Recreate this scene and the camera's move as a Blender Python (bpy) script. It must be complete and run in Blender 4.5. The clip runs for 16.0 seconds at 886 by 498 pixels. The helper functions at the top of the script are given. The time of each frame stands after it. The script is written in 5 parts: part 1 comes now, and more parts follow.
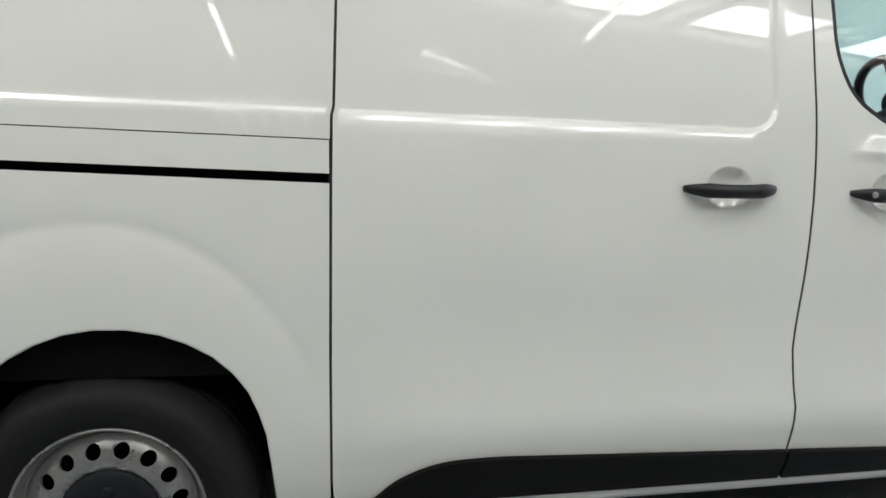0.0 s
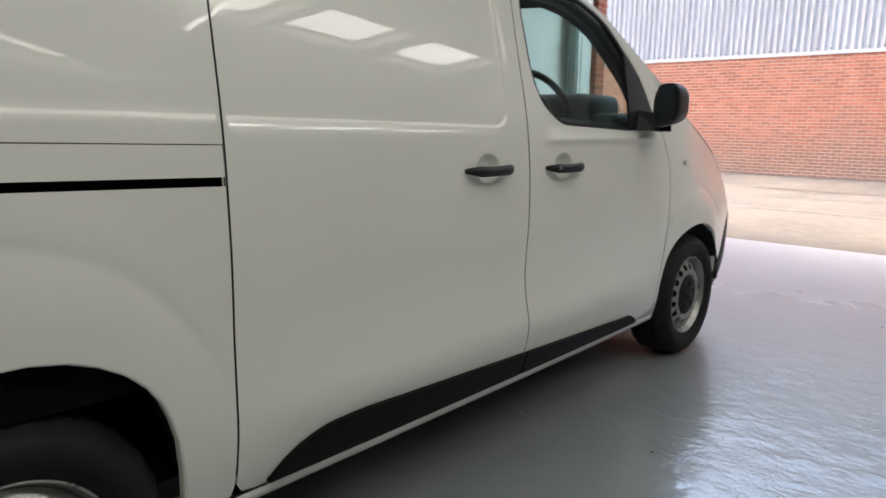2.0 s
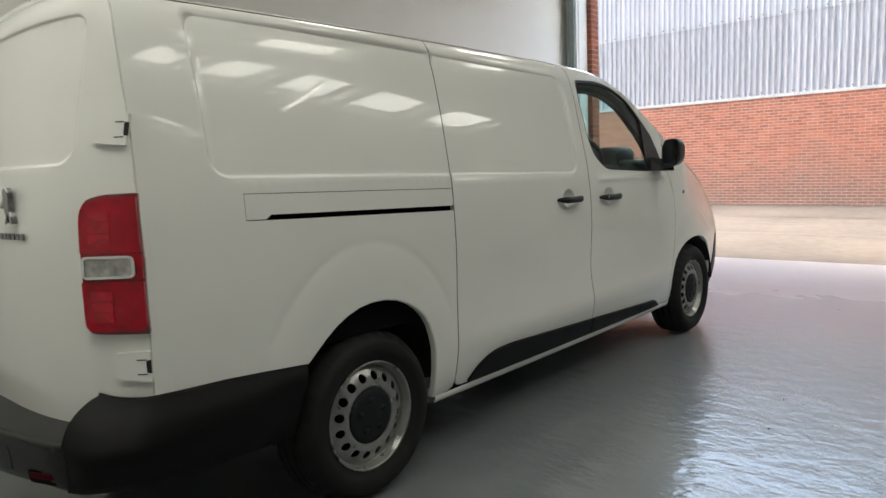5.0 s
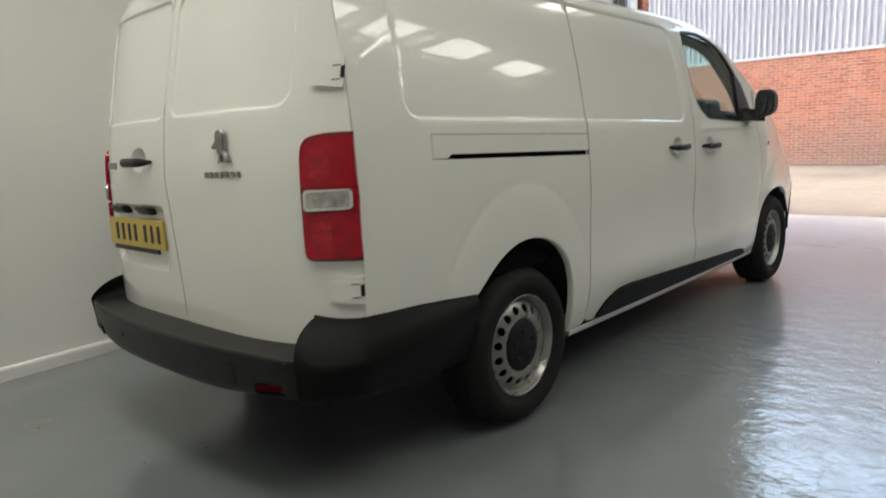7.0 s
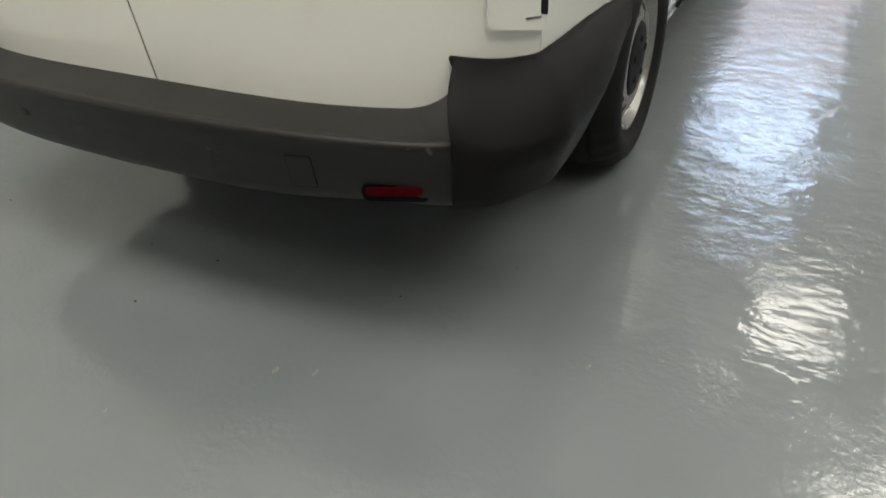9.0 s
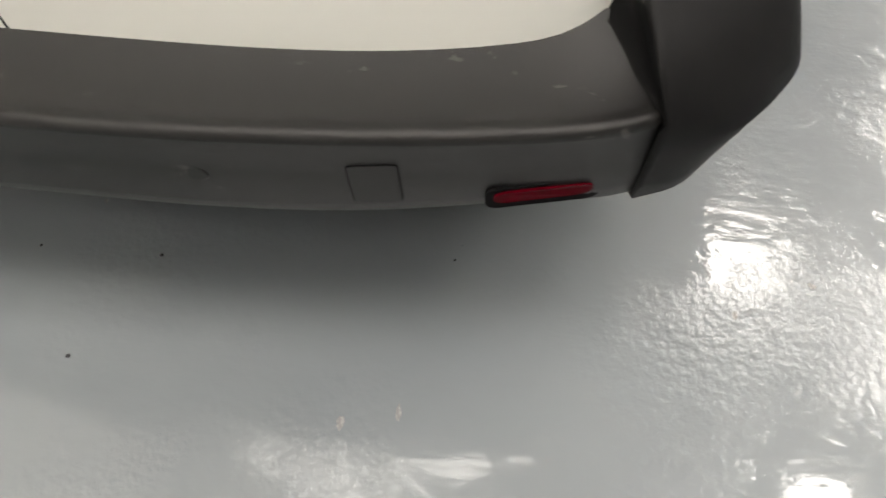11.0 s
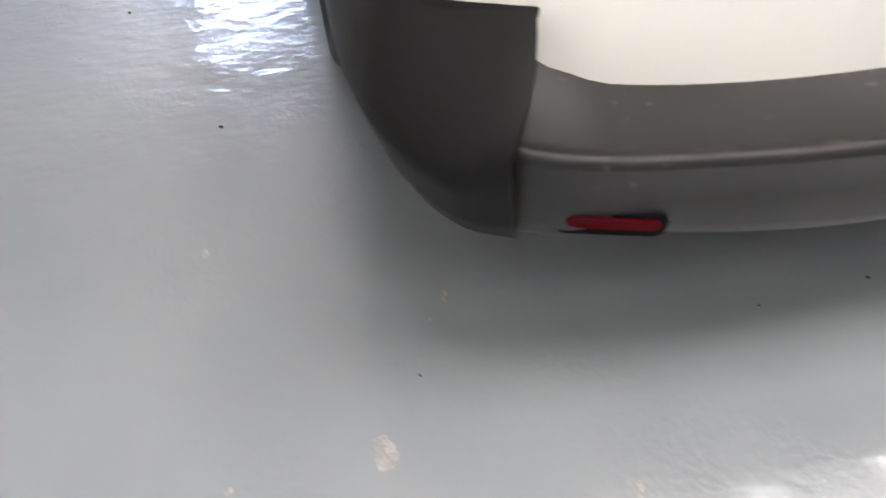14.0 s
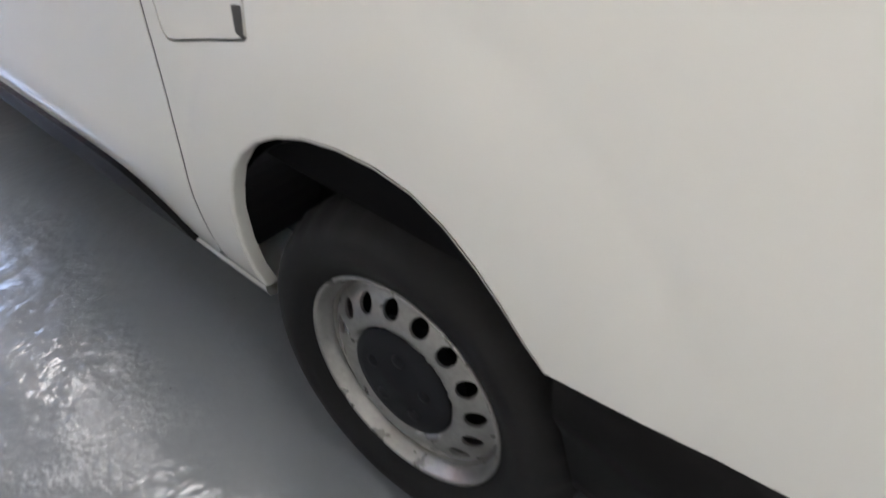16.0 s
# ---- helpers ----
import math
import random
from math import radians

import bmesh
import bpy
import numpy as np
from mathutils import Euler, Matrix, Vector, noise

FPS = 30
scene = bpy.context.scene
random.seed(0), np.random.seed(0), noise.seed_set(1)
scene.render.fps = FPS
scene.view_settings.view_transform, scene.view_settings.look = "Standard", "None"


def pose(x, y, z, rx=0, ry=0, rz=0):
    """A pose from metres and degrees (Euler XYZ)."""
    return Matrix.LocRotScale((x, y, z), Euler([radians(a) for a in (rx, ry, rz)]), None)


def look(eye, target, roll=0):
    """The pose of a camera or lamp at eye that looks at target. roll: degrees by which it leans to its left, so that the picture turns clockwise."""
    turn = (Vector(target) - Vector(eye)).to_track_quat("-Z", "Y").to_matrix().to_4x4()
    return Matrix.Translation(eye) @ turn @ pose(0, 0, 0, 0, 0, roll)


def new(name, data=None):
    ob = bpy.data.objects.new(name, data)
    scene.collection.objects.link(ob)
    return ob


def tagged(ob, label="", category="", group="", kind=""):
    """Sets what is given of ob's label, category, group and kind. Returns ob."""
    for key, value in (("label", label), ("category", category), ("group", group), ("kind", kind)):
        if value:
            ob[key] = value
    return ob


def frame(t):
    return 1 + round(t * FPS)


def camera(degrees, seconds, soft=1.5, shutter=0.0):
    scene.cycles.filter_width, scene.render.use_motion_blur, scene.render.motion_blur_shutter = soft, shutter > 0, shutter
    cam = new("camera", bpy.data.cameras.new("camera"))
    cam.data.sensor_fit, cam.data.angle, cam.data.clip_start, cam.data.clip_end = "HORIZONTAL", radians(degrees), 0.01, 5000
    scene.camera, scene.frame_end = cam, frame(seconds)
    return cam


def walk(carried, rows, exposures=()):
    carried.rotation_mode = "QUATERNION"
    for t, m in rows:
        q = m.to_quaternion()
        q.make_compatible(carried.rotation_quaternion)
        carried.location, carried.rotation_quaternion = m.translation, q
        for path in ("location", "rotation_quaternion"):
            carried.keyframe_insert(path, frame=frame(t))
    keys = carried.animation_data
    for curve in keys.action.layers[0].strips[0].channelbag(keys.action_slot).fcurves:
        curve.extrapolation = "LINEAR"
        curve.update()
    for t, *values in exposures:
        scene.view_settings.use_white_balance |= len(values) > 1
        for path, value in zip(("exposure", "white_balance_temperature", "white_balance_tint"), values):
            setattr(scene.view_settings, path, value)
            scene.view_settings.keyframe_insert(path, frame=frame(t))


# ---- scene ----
from mathutils import geometry

cam = camera(66.8, 16.0, shutter=0.35)
PATH = [
    (0, (0.477, -2.412, 1.225), (0.836, -0.476, 0.875), 1.5),
    (0.5, (0.317, -2.324, 1.211), (0.896, -0.447, 0.834), 0.7),
    (1, (0.128, -2.195, 1.225), (0.969, -0.416, 0.866), -1.4),
    (1.5, (-0.097, -2.14, 1.226), (1.202, -0.679, 0.803), -0.5),
    (2, (-0.3, -2.336, 1.243), (1.151, -1.008, 0.883), 0.4),
    (2.5, (-0.535, -2.465, 1.256), (0.972, -1.207, 0.872), -0.3),
    (3, (-0.843, -2.531, 1.247), (0.698, -1.317, 0.86), -1.1),
    (3.5, (-1.091, -2.633, 1.255), (0.453, -1.406, 0.924), -1.4),
    (4, (-1.342, -2.737, 1.257), (0.157, -1.442, 0.976), -2.1),
    (4.2, (-1.43, -2.744, 1.26), (0.062, -1.438, 1.004), -1.8),
    (6.3, (-2.048, -2.889, 1.224), (-0.557, -1.572, 1.017), -2.6),
    (6.5, (-2.106, -2.771, 1.215), (-0.63, -1.439, 0.998), -2.4),
    (7, (-2.209, -2.507, 1.196), (-0.758, -1.167, 0.879), -2.8),
    (7.5, (-2.22, -2.157, 1.165), (-0.809, -0.86, 0.594), -4.3),
    (8, (-2.239, -1.837, 1.151), (-0.839, -0.584, 0.466), -2.7),
    (8.5, (-2.2, -1.532, 1.132), (-0.697, -0.561, 0.239), -3.0),
    (8.7, (-2.127, -1.434, 1.118), (-0.67, -0.529, 0.089), -3.6),
    (10.8, (-1.602, -0.713, 1.054), (-0.464, -0.495, -0.576), -2.2),
    (11, (-1.591, -0.669, 1.053), (-0.491, -0.453, -0.604), -2.6),
    (11.5, (-1.662, -0.422, 1.055), (-0.541, -0.261, -0.593), -0.6),
    (12, (-1.731, -0.135, 1.072), (-0.527, 0.035, -0.516), -1.2),
    (12.5, (-1.717, 0.22, 1.047), (-0.497, 0.404, -0.528), -1.3),
    (13, (-1.711, 0.503, 1.027), (-0.484, 0.485, -0.552), 2.7),
    (13.5, (-1.713, 0.754, 1.046), (-0.423, 0.471, -0.456), 2.6),
    (14, (-1.57, 0.991, 1.033), (-0.313, 0.686, -0.492), 0.2),
    (14.5, (-1.359, 1.168, 1.082), (-0.074, 0.637, -0.356), -0.1),
    (14.8, (-1.182, 1.274, 1.122), (0.02, 0.526, -0.291), -1.9),
    (15, (-1.084, 1.313, 1.149), (0.068, 0.45, -0.24), -2.2),
    (15.2, (-0.975, 1.335, 1.167), (0.143, 0.382, -0.19), -1.9),
    (15.6, (-0.74, 1.403, 1.229), (0.283, 0.327, -0.11), 0.6),
    (16, (-0.489, 1.427, 1.265), (0.443, 0.232, -0.041), 3.4),
]
EXPOSURES = [(0, 4.01, 6030, 10), (0.5, 3.88, 6030, 10), (1.0, 3.83, 6030, 10), (1.5, 3.73, 6080, 10), (2.0, 3.31, 6330, 10), (3.0, 3.14, 6380, 8), (4, 3.14, 6400, 7), (6.3, 3.11, 6450, 6), (7, 3.27, 6500, 6), (8, 3.81, 6550, 7), (8.7, 3.84, 6550, 8), (10.8, 4.54, 6550, 13), (12, 4.89, 6350, 18), (13, 5.17, 6250, 18), (14, 5.09, 6300, 19), (14.6, 4.80, 6250, 19), (15.2, 4.82, 6170, 19), (16, 4.50, 6120, 18)]
walk(cam, [(t, look(eye, target, roll)) for t, eye, target, roll in PATH], EXPOSURES)

# ---------------------------------------------------------------- light
world = bpy.data.worlds.new("sky")
scene.world = world
world.use_nodes = True
_nt = world.node_tree
_sky = _nt.nodes.new("ShaderNodeTexSky")
_sky.sky_type, _sky.sun_disc = "NISHITA", False
_sky.sun_elevation, _sky.sun_rotation = radians(48), radians(4)
_sky.air_density, _sky.dust_density, _sky.ozone_density = 1.3, 5.0, 0.9
_nt.links.new(_sky.outputs[0], _nt.nodes["Background"].inputs[0])
_nt.nodes["Background"].inputs[1].default_value = 0.15
sun = new("sun", bpy.data.lights.new("sun", "SUN"))
sun.data.energy, sun.data.angle, sun.data.color = 0.34, radians(50), (1.0, 0.97, 0.92)
sun.matrix_world = look((0.47, 6.67, 7.4), (0, 0, 0))


def skylight_lamp(x, y, z, sx, sy, turn, watts, colour):
    lamp = bpy.data.lights.new("skylight_and_fill", "AREA")
    lamp.shape, lamp.size, lamp.size_y, lamp.energy, lamp.color = "RECTANGLE", sx, sy, watts, colour
    ob = new("skylight_and_fill", lamp)
    ob.matrix_world = pose(x, y, z, 0, 0, turn)
    return ob


# ---------------------------------------------------------------- materials
def material(name, colour, rough=0.5, metal=0.0, vary=0.0, scale=6.0, bump=0.0, bump_scale=80.0, coat=0.0, object_vary=0.0, stretch=None,
             rough_vary=0.0, spec=0.5, fine=0.0):
    m = bpy.data.materials.new(name)
    m.use_nodes = True
    nt = m.node_tree
    b = nt.nodes["Principled BSDF"]
    b.inputs["Base Color"].default_value = (*colour, 1)
    b.inputs["Roughness"].default_value = rough
    b.inputs["Metallic"].default_value = metal
    b.inputs["Coat Weight"].default_value = coat
    b.inputs["Coat Roughness"].default_value = 0.03
    b.inputs["Specular IOR Level"].default_value = spec
    co = nt.nodes.new("ShaderNodeTexCoord")
    last = None
    if stretch:
        mapped = nt.nodes.new("ShaderNodeMapping")
        mapped.inputs["Scale"].default_value = stretch
        nt.links.new(co.outputs["Object"], mapped.inputs["Vector"])
    where = mapped.outputs[0] if stretch else co.outputs["Object"]
    if vary or rough_vary:
        n = nt.nodes.new("ShaderNodeTexNoise")
        n.inputs["Scale"].default_value, n.inputs["Detail"].default_value = scale, 6
        nt.links.new(where, n.inputs["Vector"])
        if rough_vary:
            r = nt.nodes.new("ShaderNodeMapRange")
            r.inputs[3].default_value, r.inputs[4].default_value = rough - rough_vary, rough + rough_vary
            nt.links.new(n.outputs["Fac"], r.inputs[0])
            nt.links.new(r.outputs[0], b.inputs["Roughness"])
        if vary:
            fac = n.outputs["Fac"]
            if fine:
                n2 = nt.nodes.new("ShaderNodeTexNoise")
                n2.inputs["Scale"].default_value, n2.inputs["Detail"].default_value = scale * fine, 4
                nt.links.new(where, n2.inputs["Vector"])
                mm = nt.nodes.new("ShaderNodeMath")
                mm.operation = "ADD"
                nt.links.new(n.outputs["Fac"], mm.inputs[0])
                nt.links.new(n2.outputs["Fac"], mm.inputs[1])
                hm = nt.nodes.new("ShaderNodeMath")
                hm.operation = "MULTIPLY"
                hm.inputs[1].default_value = 0.5
                nt.links.new(mm.outputs[0], hm.inputs[0])
                fac = hm.outputs[0]
            ramp = nt.nodes.new("ShaderNodeMapRange")
            ramp.inputs[1].default_value, ramp.inputs[2].default_value = 0.3, 0.7
            ramp.inputs[3].default_value, ramp.inputs[4].default_value = 1 - vary, 1 + vary
            nt.links.new(fac, ramp.inputs[0])
            last = ramp.outputs[0]
    if object_vary:
        oi = nt.nodes.new("ShaderNodeObjectInfo")
        geo = nt.nodes.new("ShaderNodeNewGeometry")
        add = nt.nodes.new("ShaderNodeMath")
        add.operation = "ADD"
        nt.links.new(oi.outputs["Random"], add.inputs[0])
        nt.links.new(geo.outputs["Random Per Island"], add.inputs[1])
        fr = nt.nodes.new("ShaderNodeMath")
        fr.operation = "FRACT"
        nt.links.new(add.outputs[0], fr.inputs[0])
        r2 = nt.nodes.new("ShaderNodeMapRange")
        r2.inputs[3].default_value, r2.inputs[4].default_value = 1 - object_vary, 1 + object_vary
        nt.links.new(fr.outputs[0], r2.inputs[0])
        if last:
            mul = nt.nodes.new("ShaderNodeMath")
            mul.operation = "MULTIPLY"
            nt.links.new(last, mul.inputs[0])
            nt.links.new(r2.outputs[0], mul.inputs[1])
            last = mul.outputs[0]
        else:
            last = r2.outputs[0]
    if last:
        mix = nt.nodes.new("ShaderNodeVectorMath")
        mix.operation = "SCALE"
        mix.inputs[0].default_value = colour
        nt.links.new(last, mix.inputs["Scale"])
        nt.links.new(mix.outputs[0], b.inputs["Base Color"])
    if bump:
        n3 = nt.nodes.new("ShaderNodeTexNoise")
        n3.inputs["Scale"].default_value, n3.inputs["Detail"].default_value = bump_scale, 3
        nt.links.new(co.outputs["Object"], n3.inputs["Vector"])
        bp = nt.nodes.new("ShaderNodeBump")
        bp.inputs["Strength"].default_value, bp.inputs["Distance"].default_value = bump, 0.002
        nt.links.new(n3.outputs["Fac"], bp.inputs["Height"])
        nt.links.new(bp.outputs[0], b.inputs["Normal"])
    return m


def glass(name, tint, ior=1.5, rough=0.0):
    m = bpy.data.materials.new(name)
    m.use_nodes = True
    nt = m.node_tree
    nt.nodes.remove(nt.nodes["Principled BSDF"])
    tr, gl, mx, fr, pw, ad = (nt.nodes.new(k) for k in ("ShaderNodeBsdfTransparent", "ShaderNodeBsdfGlossy", "ShaderNodeMixShader", "ShaderNodeLayerWeight", "ShaderNodeMath", "ShaderNodeMath"))
    tr.inputs[0].default_value = (*tint, 1)
    gl.inputs["Roughness"].default_value = rough
    fr.inputs[0].default_value = 0.5
    pw.operation, ad.operation = "POWER", "MULTIPLY_ADD"
    pw.inputs[1].default_value = 4.5
    ad.inputs[1].default_value, ad.inputs[2].default_value = 0.9, 0.06
    nt.links.new(fr.outputs["Facing"], pw.inputs[0])
    nt.links.new(pw.outputs[0], ad.inputs[0])
    nt.links.new(ad.outputs[0], mx.inputs[0])
    nt.links.new(tr.outputs[0], mx.inputs[1])
    nt.links.new(gl.outputs[0], mx.inputs[2])
    nt.links.new(mx.outputs[0], nt.nodes["Material Output"].inputs[0])
    return m


def emitter(name, colour, strength):
    m = bpy.data.materials.new(name)
    m.use_nodes = True
    b = m.node_tree.nodes["Principled BSDF"]
    b.inputs["Base Color"].default_value = (0.8, 0.8, 0.8, 1)
    b.inputs["Emission Color"].default_value = (*colour, 1)
    b.inputs["Emission Strength"].default_value = strength
    return m


PAINT = material("white_paint", (0.79, 0.79, 0.745), 0.30, coat=1.0, vary=0.012, scale=3, spec=0.4)
BLACK = material("black_plastic", (0.012, 0.012, 0.013), 0.42, vary=0.15, scale=30, bump=0.25, bump_scale=900, spec=0.35)
BUMPER = material("bumper_plastic", (0.0052, 0.0051, 0.0052), 0.46, vary=0.18, scale=9, fine=14, bump=0.3, bump_scale=1400, rough_vary=0.08, spec=0.11)
# near black; on the sheets inside gaps it stands in for shade
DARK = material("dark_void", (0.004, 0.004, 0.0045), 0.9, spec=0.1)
RUBBER = material("tyre_rubber", (0.0075, 0.0075, 0.008), 0.72, vary=0.25, scale=12, fine=8, bump=0.2, bump_scale=500, spec=0.3)
DUSTY_SHADED = material("dusty_shaded_steel", (0.20, 0.195, 0.185), 0.42, metal=0.5, vary=0.3, scale=18, fine=5)
STEEL = material("silver_painted_steel", (0.30, 0.30, 0.29), 0.30, metal=0.65, vary=0.2, scale=18, fine=5, rough_vary=0.1)
CHROME = material("chrome", (0.75, 0.76, 0.77), 0.12, metal=1.0)
BADGE = material("dull_chrome", (0.30, 0.30, 0.30), 0.24, metal=1.0, vary=0.2, scale=60)
INTERIOR = material("cabin_plastic", (0.065, 0.067, 0.070), 0.6, vary=0.12, scale=20, bump=0.2, bump_scale=400)
FABRIC = material("seat_fabric", (0.04, 0.042, 0.048), 0.9, vary=0.2, scale=120)
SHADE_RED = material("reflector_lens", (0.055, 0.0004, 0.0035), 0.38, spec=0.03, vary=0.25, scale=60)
LINER = material("wheel_arch_liner", (0.014, 0.0145, 0.017), 0.7, vary=0.2, scale=14, fine=4, bump=0.3, bump_scale=120)
HUB = material("hub_plastic", (0.010, 0.011, 0.014), 0.6, spec=0.2, vary=0.2, scale=25, bump=0.2, bump_scale=500)
SEAM = material("body_seam", (0.055, 0.055, 0.052), 0.7)
RED = material("red_lens", (0.31, 0.0014, 0.011), 0.10, vary=0.42, scale=9, coat=0.35, fine=3, spec=0.2)
RED_BRIGHT = material("red_lens_bright", (0.40, 0.0025, 0.015), 0.12, vary=0.35, scale=30, coat=0.6, spec=0.3)
RED_DEEP = material("red_lens_dark", (0.13, 0.003, 0.008), 0.1, coat=1.0, vary=0.3, scale=25)
CLEAR = material("clear_lens", (0.34, 0.33, 0.31), 0.06, metal=0.3, vary=0.6, scale=22, coat=1.0)
PLATE = material("yellow_plate", (0.55, 0.385, 0.045), 0.35, vary=0.04, scale=10, coat=0.4)
PLATE_INK = material("plate_ink", (0.012, 0.012, 0.012), 0.45)
WINDOW = glass("side_glass", (0.80, 0.94, 0.92))
SCREEN = glass("windscreen_glass", (0.74, 0.88, 0.85))
MIRROR = material("mirror_glass", (0.30, 0.31, 0.32), 0.02, metal=1.0)

WALL = material("white_wall_paint", (0.79, 0.79, 0.755), 0.55, vary=0.02, scale=1.5, bump=0.06, bump_scale=60)
TRIM = material("white_gloss_trim", (0.80, 0.79, 0.76), 0.3, vary=0.04, scale=14)
BLOCK = material("grey_blockwork", (0.46, 0.455, 0.44), 0.85, vary=0.12, scale=2, fine=12, bump=0.3, bump_scale=90)
CEIL = material("ceiling_lining", (0.55, 0.55, 0.52), 0.7, vary=0.05, scale=2)
JAMB = material("steel_door_post", (0.20, 0.235, 0.225), 0.45, metal=0.2, vary=0.12, scale=8)
BRICK = material("red_brick", (0.300, 0.090, 0.046), 0.85, vary=0.25, scale=5, fine=9, object_vary=0.22, bump=0.4, bump_scale=90)
MORTAR = material("mortar", (0.34, 0.245, 0.185), 0.95, vary=0.2, scale=4, fine=10)
CLAD = material("corrugated_sheet", (0.298, 0.272, 0.268), 0.6, vary=0.38, scale=2.8, fine=5, object_vary=0.06, stretch=(1, 2.0, 0.22))
CLAD2 = material("corrugated_sheet_upper", (0.352, 0.326, 0.323), 0.6, vary=0.16, scale=2.4, fine=5, object_vary=0.04, stretch=(1, 2.0, 0.25))
SILL = material("flashing", (0.37, 0.337, 0.305), 0.6, vary=0.22, scale=5, fine=5)
BOLT = material("rusty_bolt", (0.12, 0.10, 0.09), 0.7)
DEBRIS = material("dark_grit", (0.02, 0.02, 0.022), 0.8)
BARE = material("bare_concrete", (0.205, 0.203, 0.195), 0.75, vary=0.45, scale=38, fine=5, bump=0.6, bump_scale=150)


def floor_material():
    m = bpy.data.materials.new("grey_floor_paint")
    m.use_nodes = True
    nt = m.node_tree
    b = nt.nodes["Principled BSDF"]
    co = nt.nodes.new("ShaderNodeTexCoord")

    def noise_at(scale, detail, stretch=None):
        n = nt.nodes.new("ShaderNodeTexNoise")
        n.inputs["Scale"].default_value, n.inputs["Detail"].default_value = scale, detail
        if stretch:
            mp = nt.nodes.new("ShaderNodeMapping")
            mp.inputs["Scale"].default_value = stretch
            nt.links.new(co.outputs["Object"], mp.inputs["Vector"])
            nt.links.new(mp.outputs[0], n.inputs["Vector"])
        else:
            nt.links.new(co.outputs["Object"], n.inputs["Vector"])
        return n.outputs["Fac"]

    big = noise_at(1.1, 5)
    ramp = nt.nodes.new("ShaderNodeValToRGB")
    ramp.color_ramp.elements[0].position, ramp.color_ramp.elements[0].color = 0.3, (0.145, 0.161, 0.170, 1)
    ramp.color_ramp.elements[1].position, ramp.color_ramp.elements[1].color = 0.7, (0.192, 0.208, 0.217, 1)
    nt.links.new(big, ramp.inputs[0])
    rr = nt.nodes.new("ShaderNodeMapRange")
    rr.inputs[1].default_value, rr.inputs[2].default_value = 0.35, 0.65
    rr.inputs[3].default_value, rr.inputs[4].default_value = 0.02, 0.065
    nt.links.new(noise_at(2.5, 6), rr.inputs[0])
    b.inputs["IOR"].default_value = 1.5
    # trowel waves that grow towards the doorway, and fine pitted places
    def math_node(kind, a, c):
        n = nt.nodes.new("ShaderNodeMath")
        n.operation = kind
        for k, q in enumerate((a, c)):
            if isinstance(q, float):
                n.inputs[k].default_value = q
            else:
                nt.links.new(q, n.inputs[k])
        return n.outputs[0]

    xyz = nt.nodes.new("ShaderNodeSeparateXYZ")
    nt.links.new(co.outputs["Object"], xyz.inputs[0])
    grow = nt.nodes.new("ShaderNodeMapRange")
    grow.inputs[1].default_value, grow.inputs[2].default_value = -1.3, 0.7
    grow.inputs[3].default_value, grow.inputs[4].default_value = 0.16, 1.0
    nt.links.new(xyz.outputs[0], grow.inputs[0])
    dusty = nt.nodes.new("ShaderNodeMapRange")
    dusty.inputs[1].default_value, dusty.inputs[2].default_value = 2.2, 6.5
    dusty.inputs[3].default_value, dusty.inputs[4].default_value = 0.0, 0.34
    level = nt.nodes.new("ShaderNodeMapRange")
    level.inputs[1].default_value, level.inputs[2].default_value = 1.6, 4.5
    level.inputs[3].default_value, level.inputs[4].default_value = 1.0, 0.4
    nt.links.new(xyz.outputs[0], level.inputs[0])
    nt.links.new(xyz.outputs[0], dusty.inputs[0])
    wear = nt.nodes.new("ShaderNodeMapRange")
    wear.inputs[1].default_value, wear.inputs[2].default_value = 0.6, 2.4
    wear.inputs[3].default_value, wear.inputs[4].default_value = 1.0, 0.6
    nt.links.new(xyz.outputs[0], wear.inputs[0])
    nt.links.new(wear.outputs[0], b.inputs["Coat Weight"])
    b.inputs["Coat IOR"].default_value = 1.54
    nt.links.new(math_node("ADD", rr.outputs[0], dusty.outputs[0]), b.inputs["Coat Roughness"])
    b.inputs["Roughness"].default_value = 0.30
    b.inputs["Specular IOR Level"].default_value = 0.3
    rippled = math_node("ADD", math_node("MULTIPLY", noise_at(26, 3, (1.5, 0.7, 1)), 0.36), noise_at(8, 2, (1.3, 0.8, 1)))
    rippled = math_node("MULTIPLY", math_node("MULTIPLY", rippled, grow.outputs[0]), level.outputs[0])
    pits = nt.nodes.new("ShaderNodeMapRange")
    pits.inputs[1].default_value, pits.inputs[2].default_value = 0.48, 0.60
    nt.links.new(noise_at(2.6, 5), pits.inputs[0])
    pitted = math_node("MULTIPLY", math_node("MULTIPLY", noise_at(62, 5), pits.outputs[0]), 0.27)
    bp = nt.nodes.new("ShaderNodeBump")
    bp.inputs["Strength"].default_value, bp.inputs["Distance"].default_value = 0.54, 0.011
    nt.links.new(math_node("ADD", rippled, pitted), bp.inputs["Height"])
    nt.links.new(bp.outputs[0], b.inputs["Normal"])
    nt.links.new(bp.outputs[0], b.inputs["Coat Normal"])
    # dirt specks and pale scuffs
    colour = ramp.outputs[0]
    for scale, size, keep, tone in ((7.0, 0.022, 0.30, (0.035, 0.034, 0.033, 1)), (16.0, 0.030, 0.14, (0.05, 0.048, 0.046, 1)), (4.5, 0.035, 0.25, (0.34, 0.34, 0.33, 1))):
        v = nt.nodes.new("ShaderNodeTexVoronoi")
        v.inputs["Scale"].default_value = scale
        warp = nt.nodes.new("ShaderNodeVectorMath")
        warp.operation = "MULTIPLY_ADD"
        warp.inputs[1].default_value = (0.02, 0.02, 0.0)
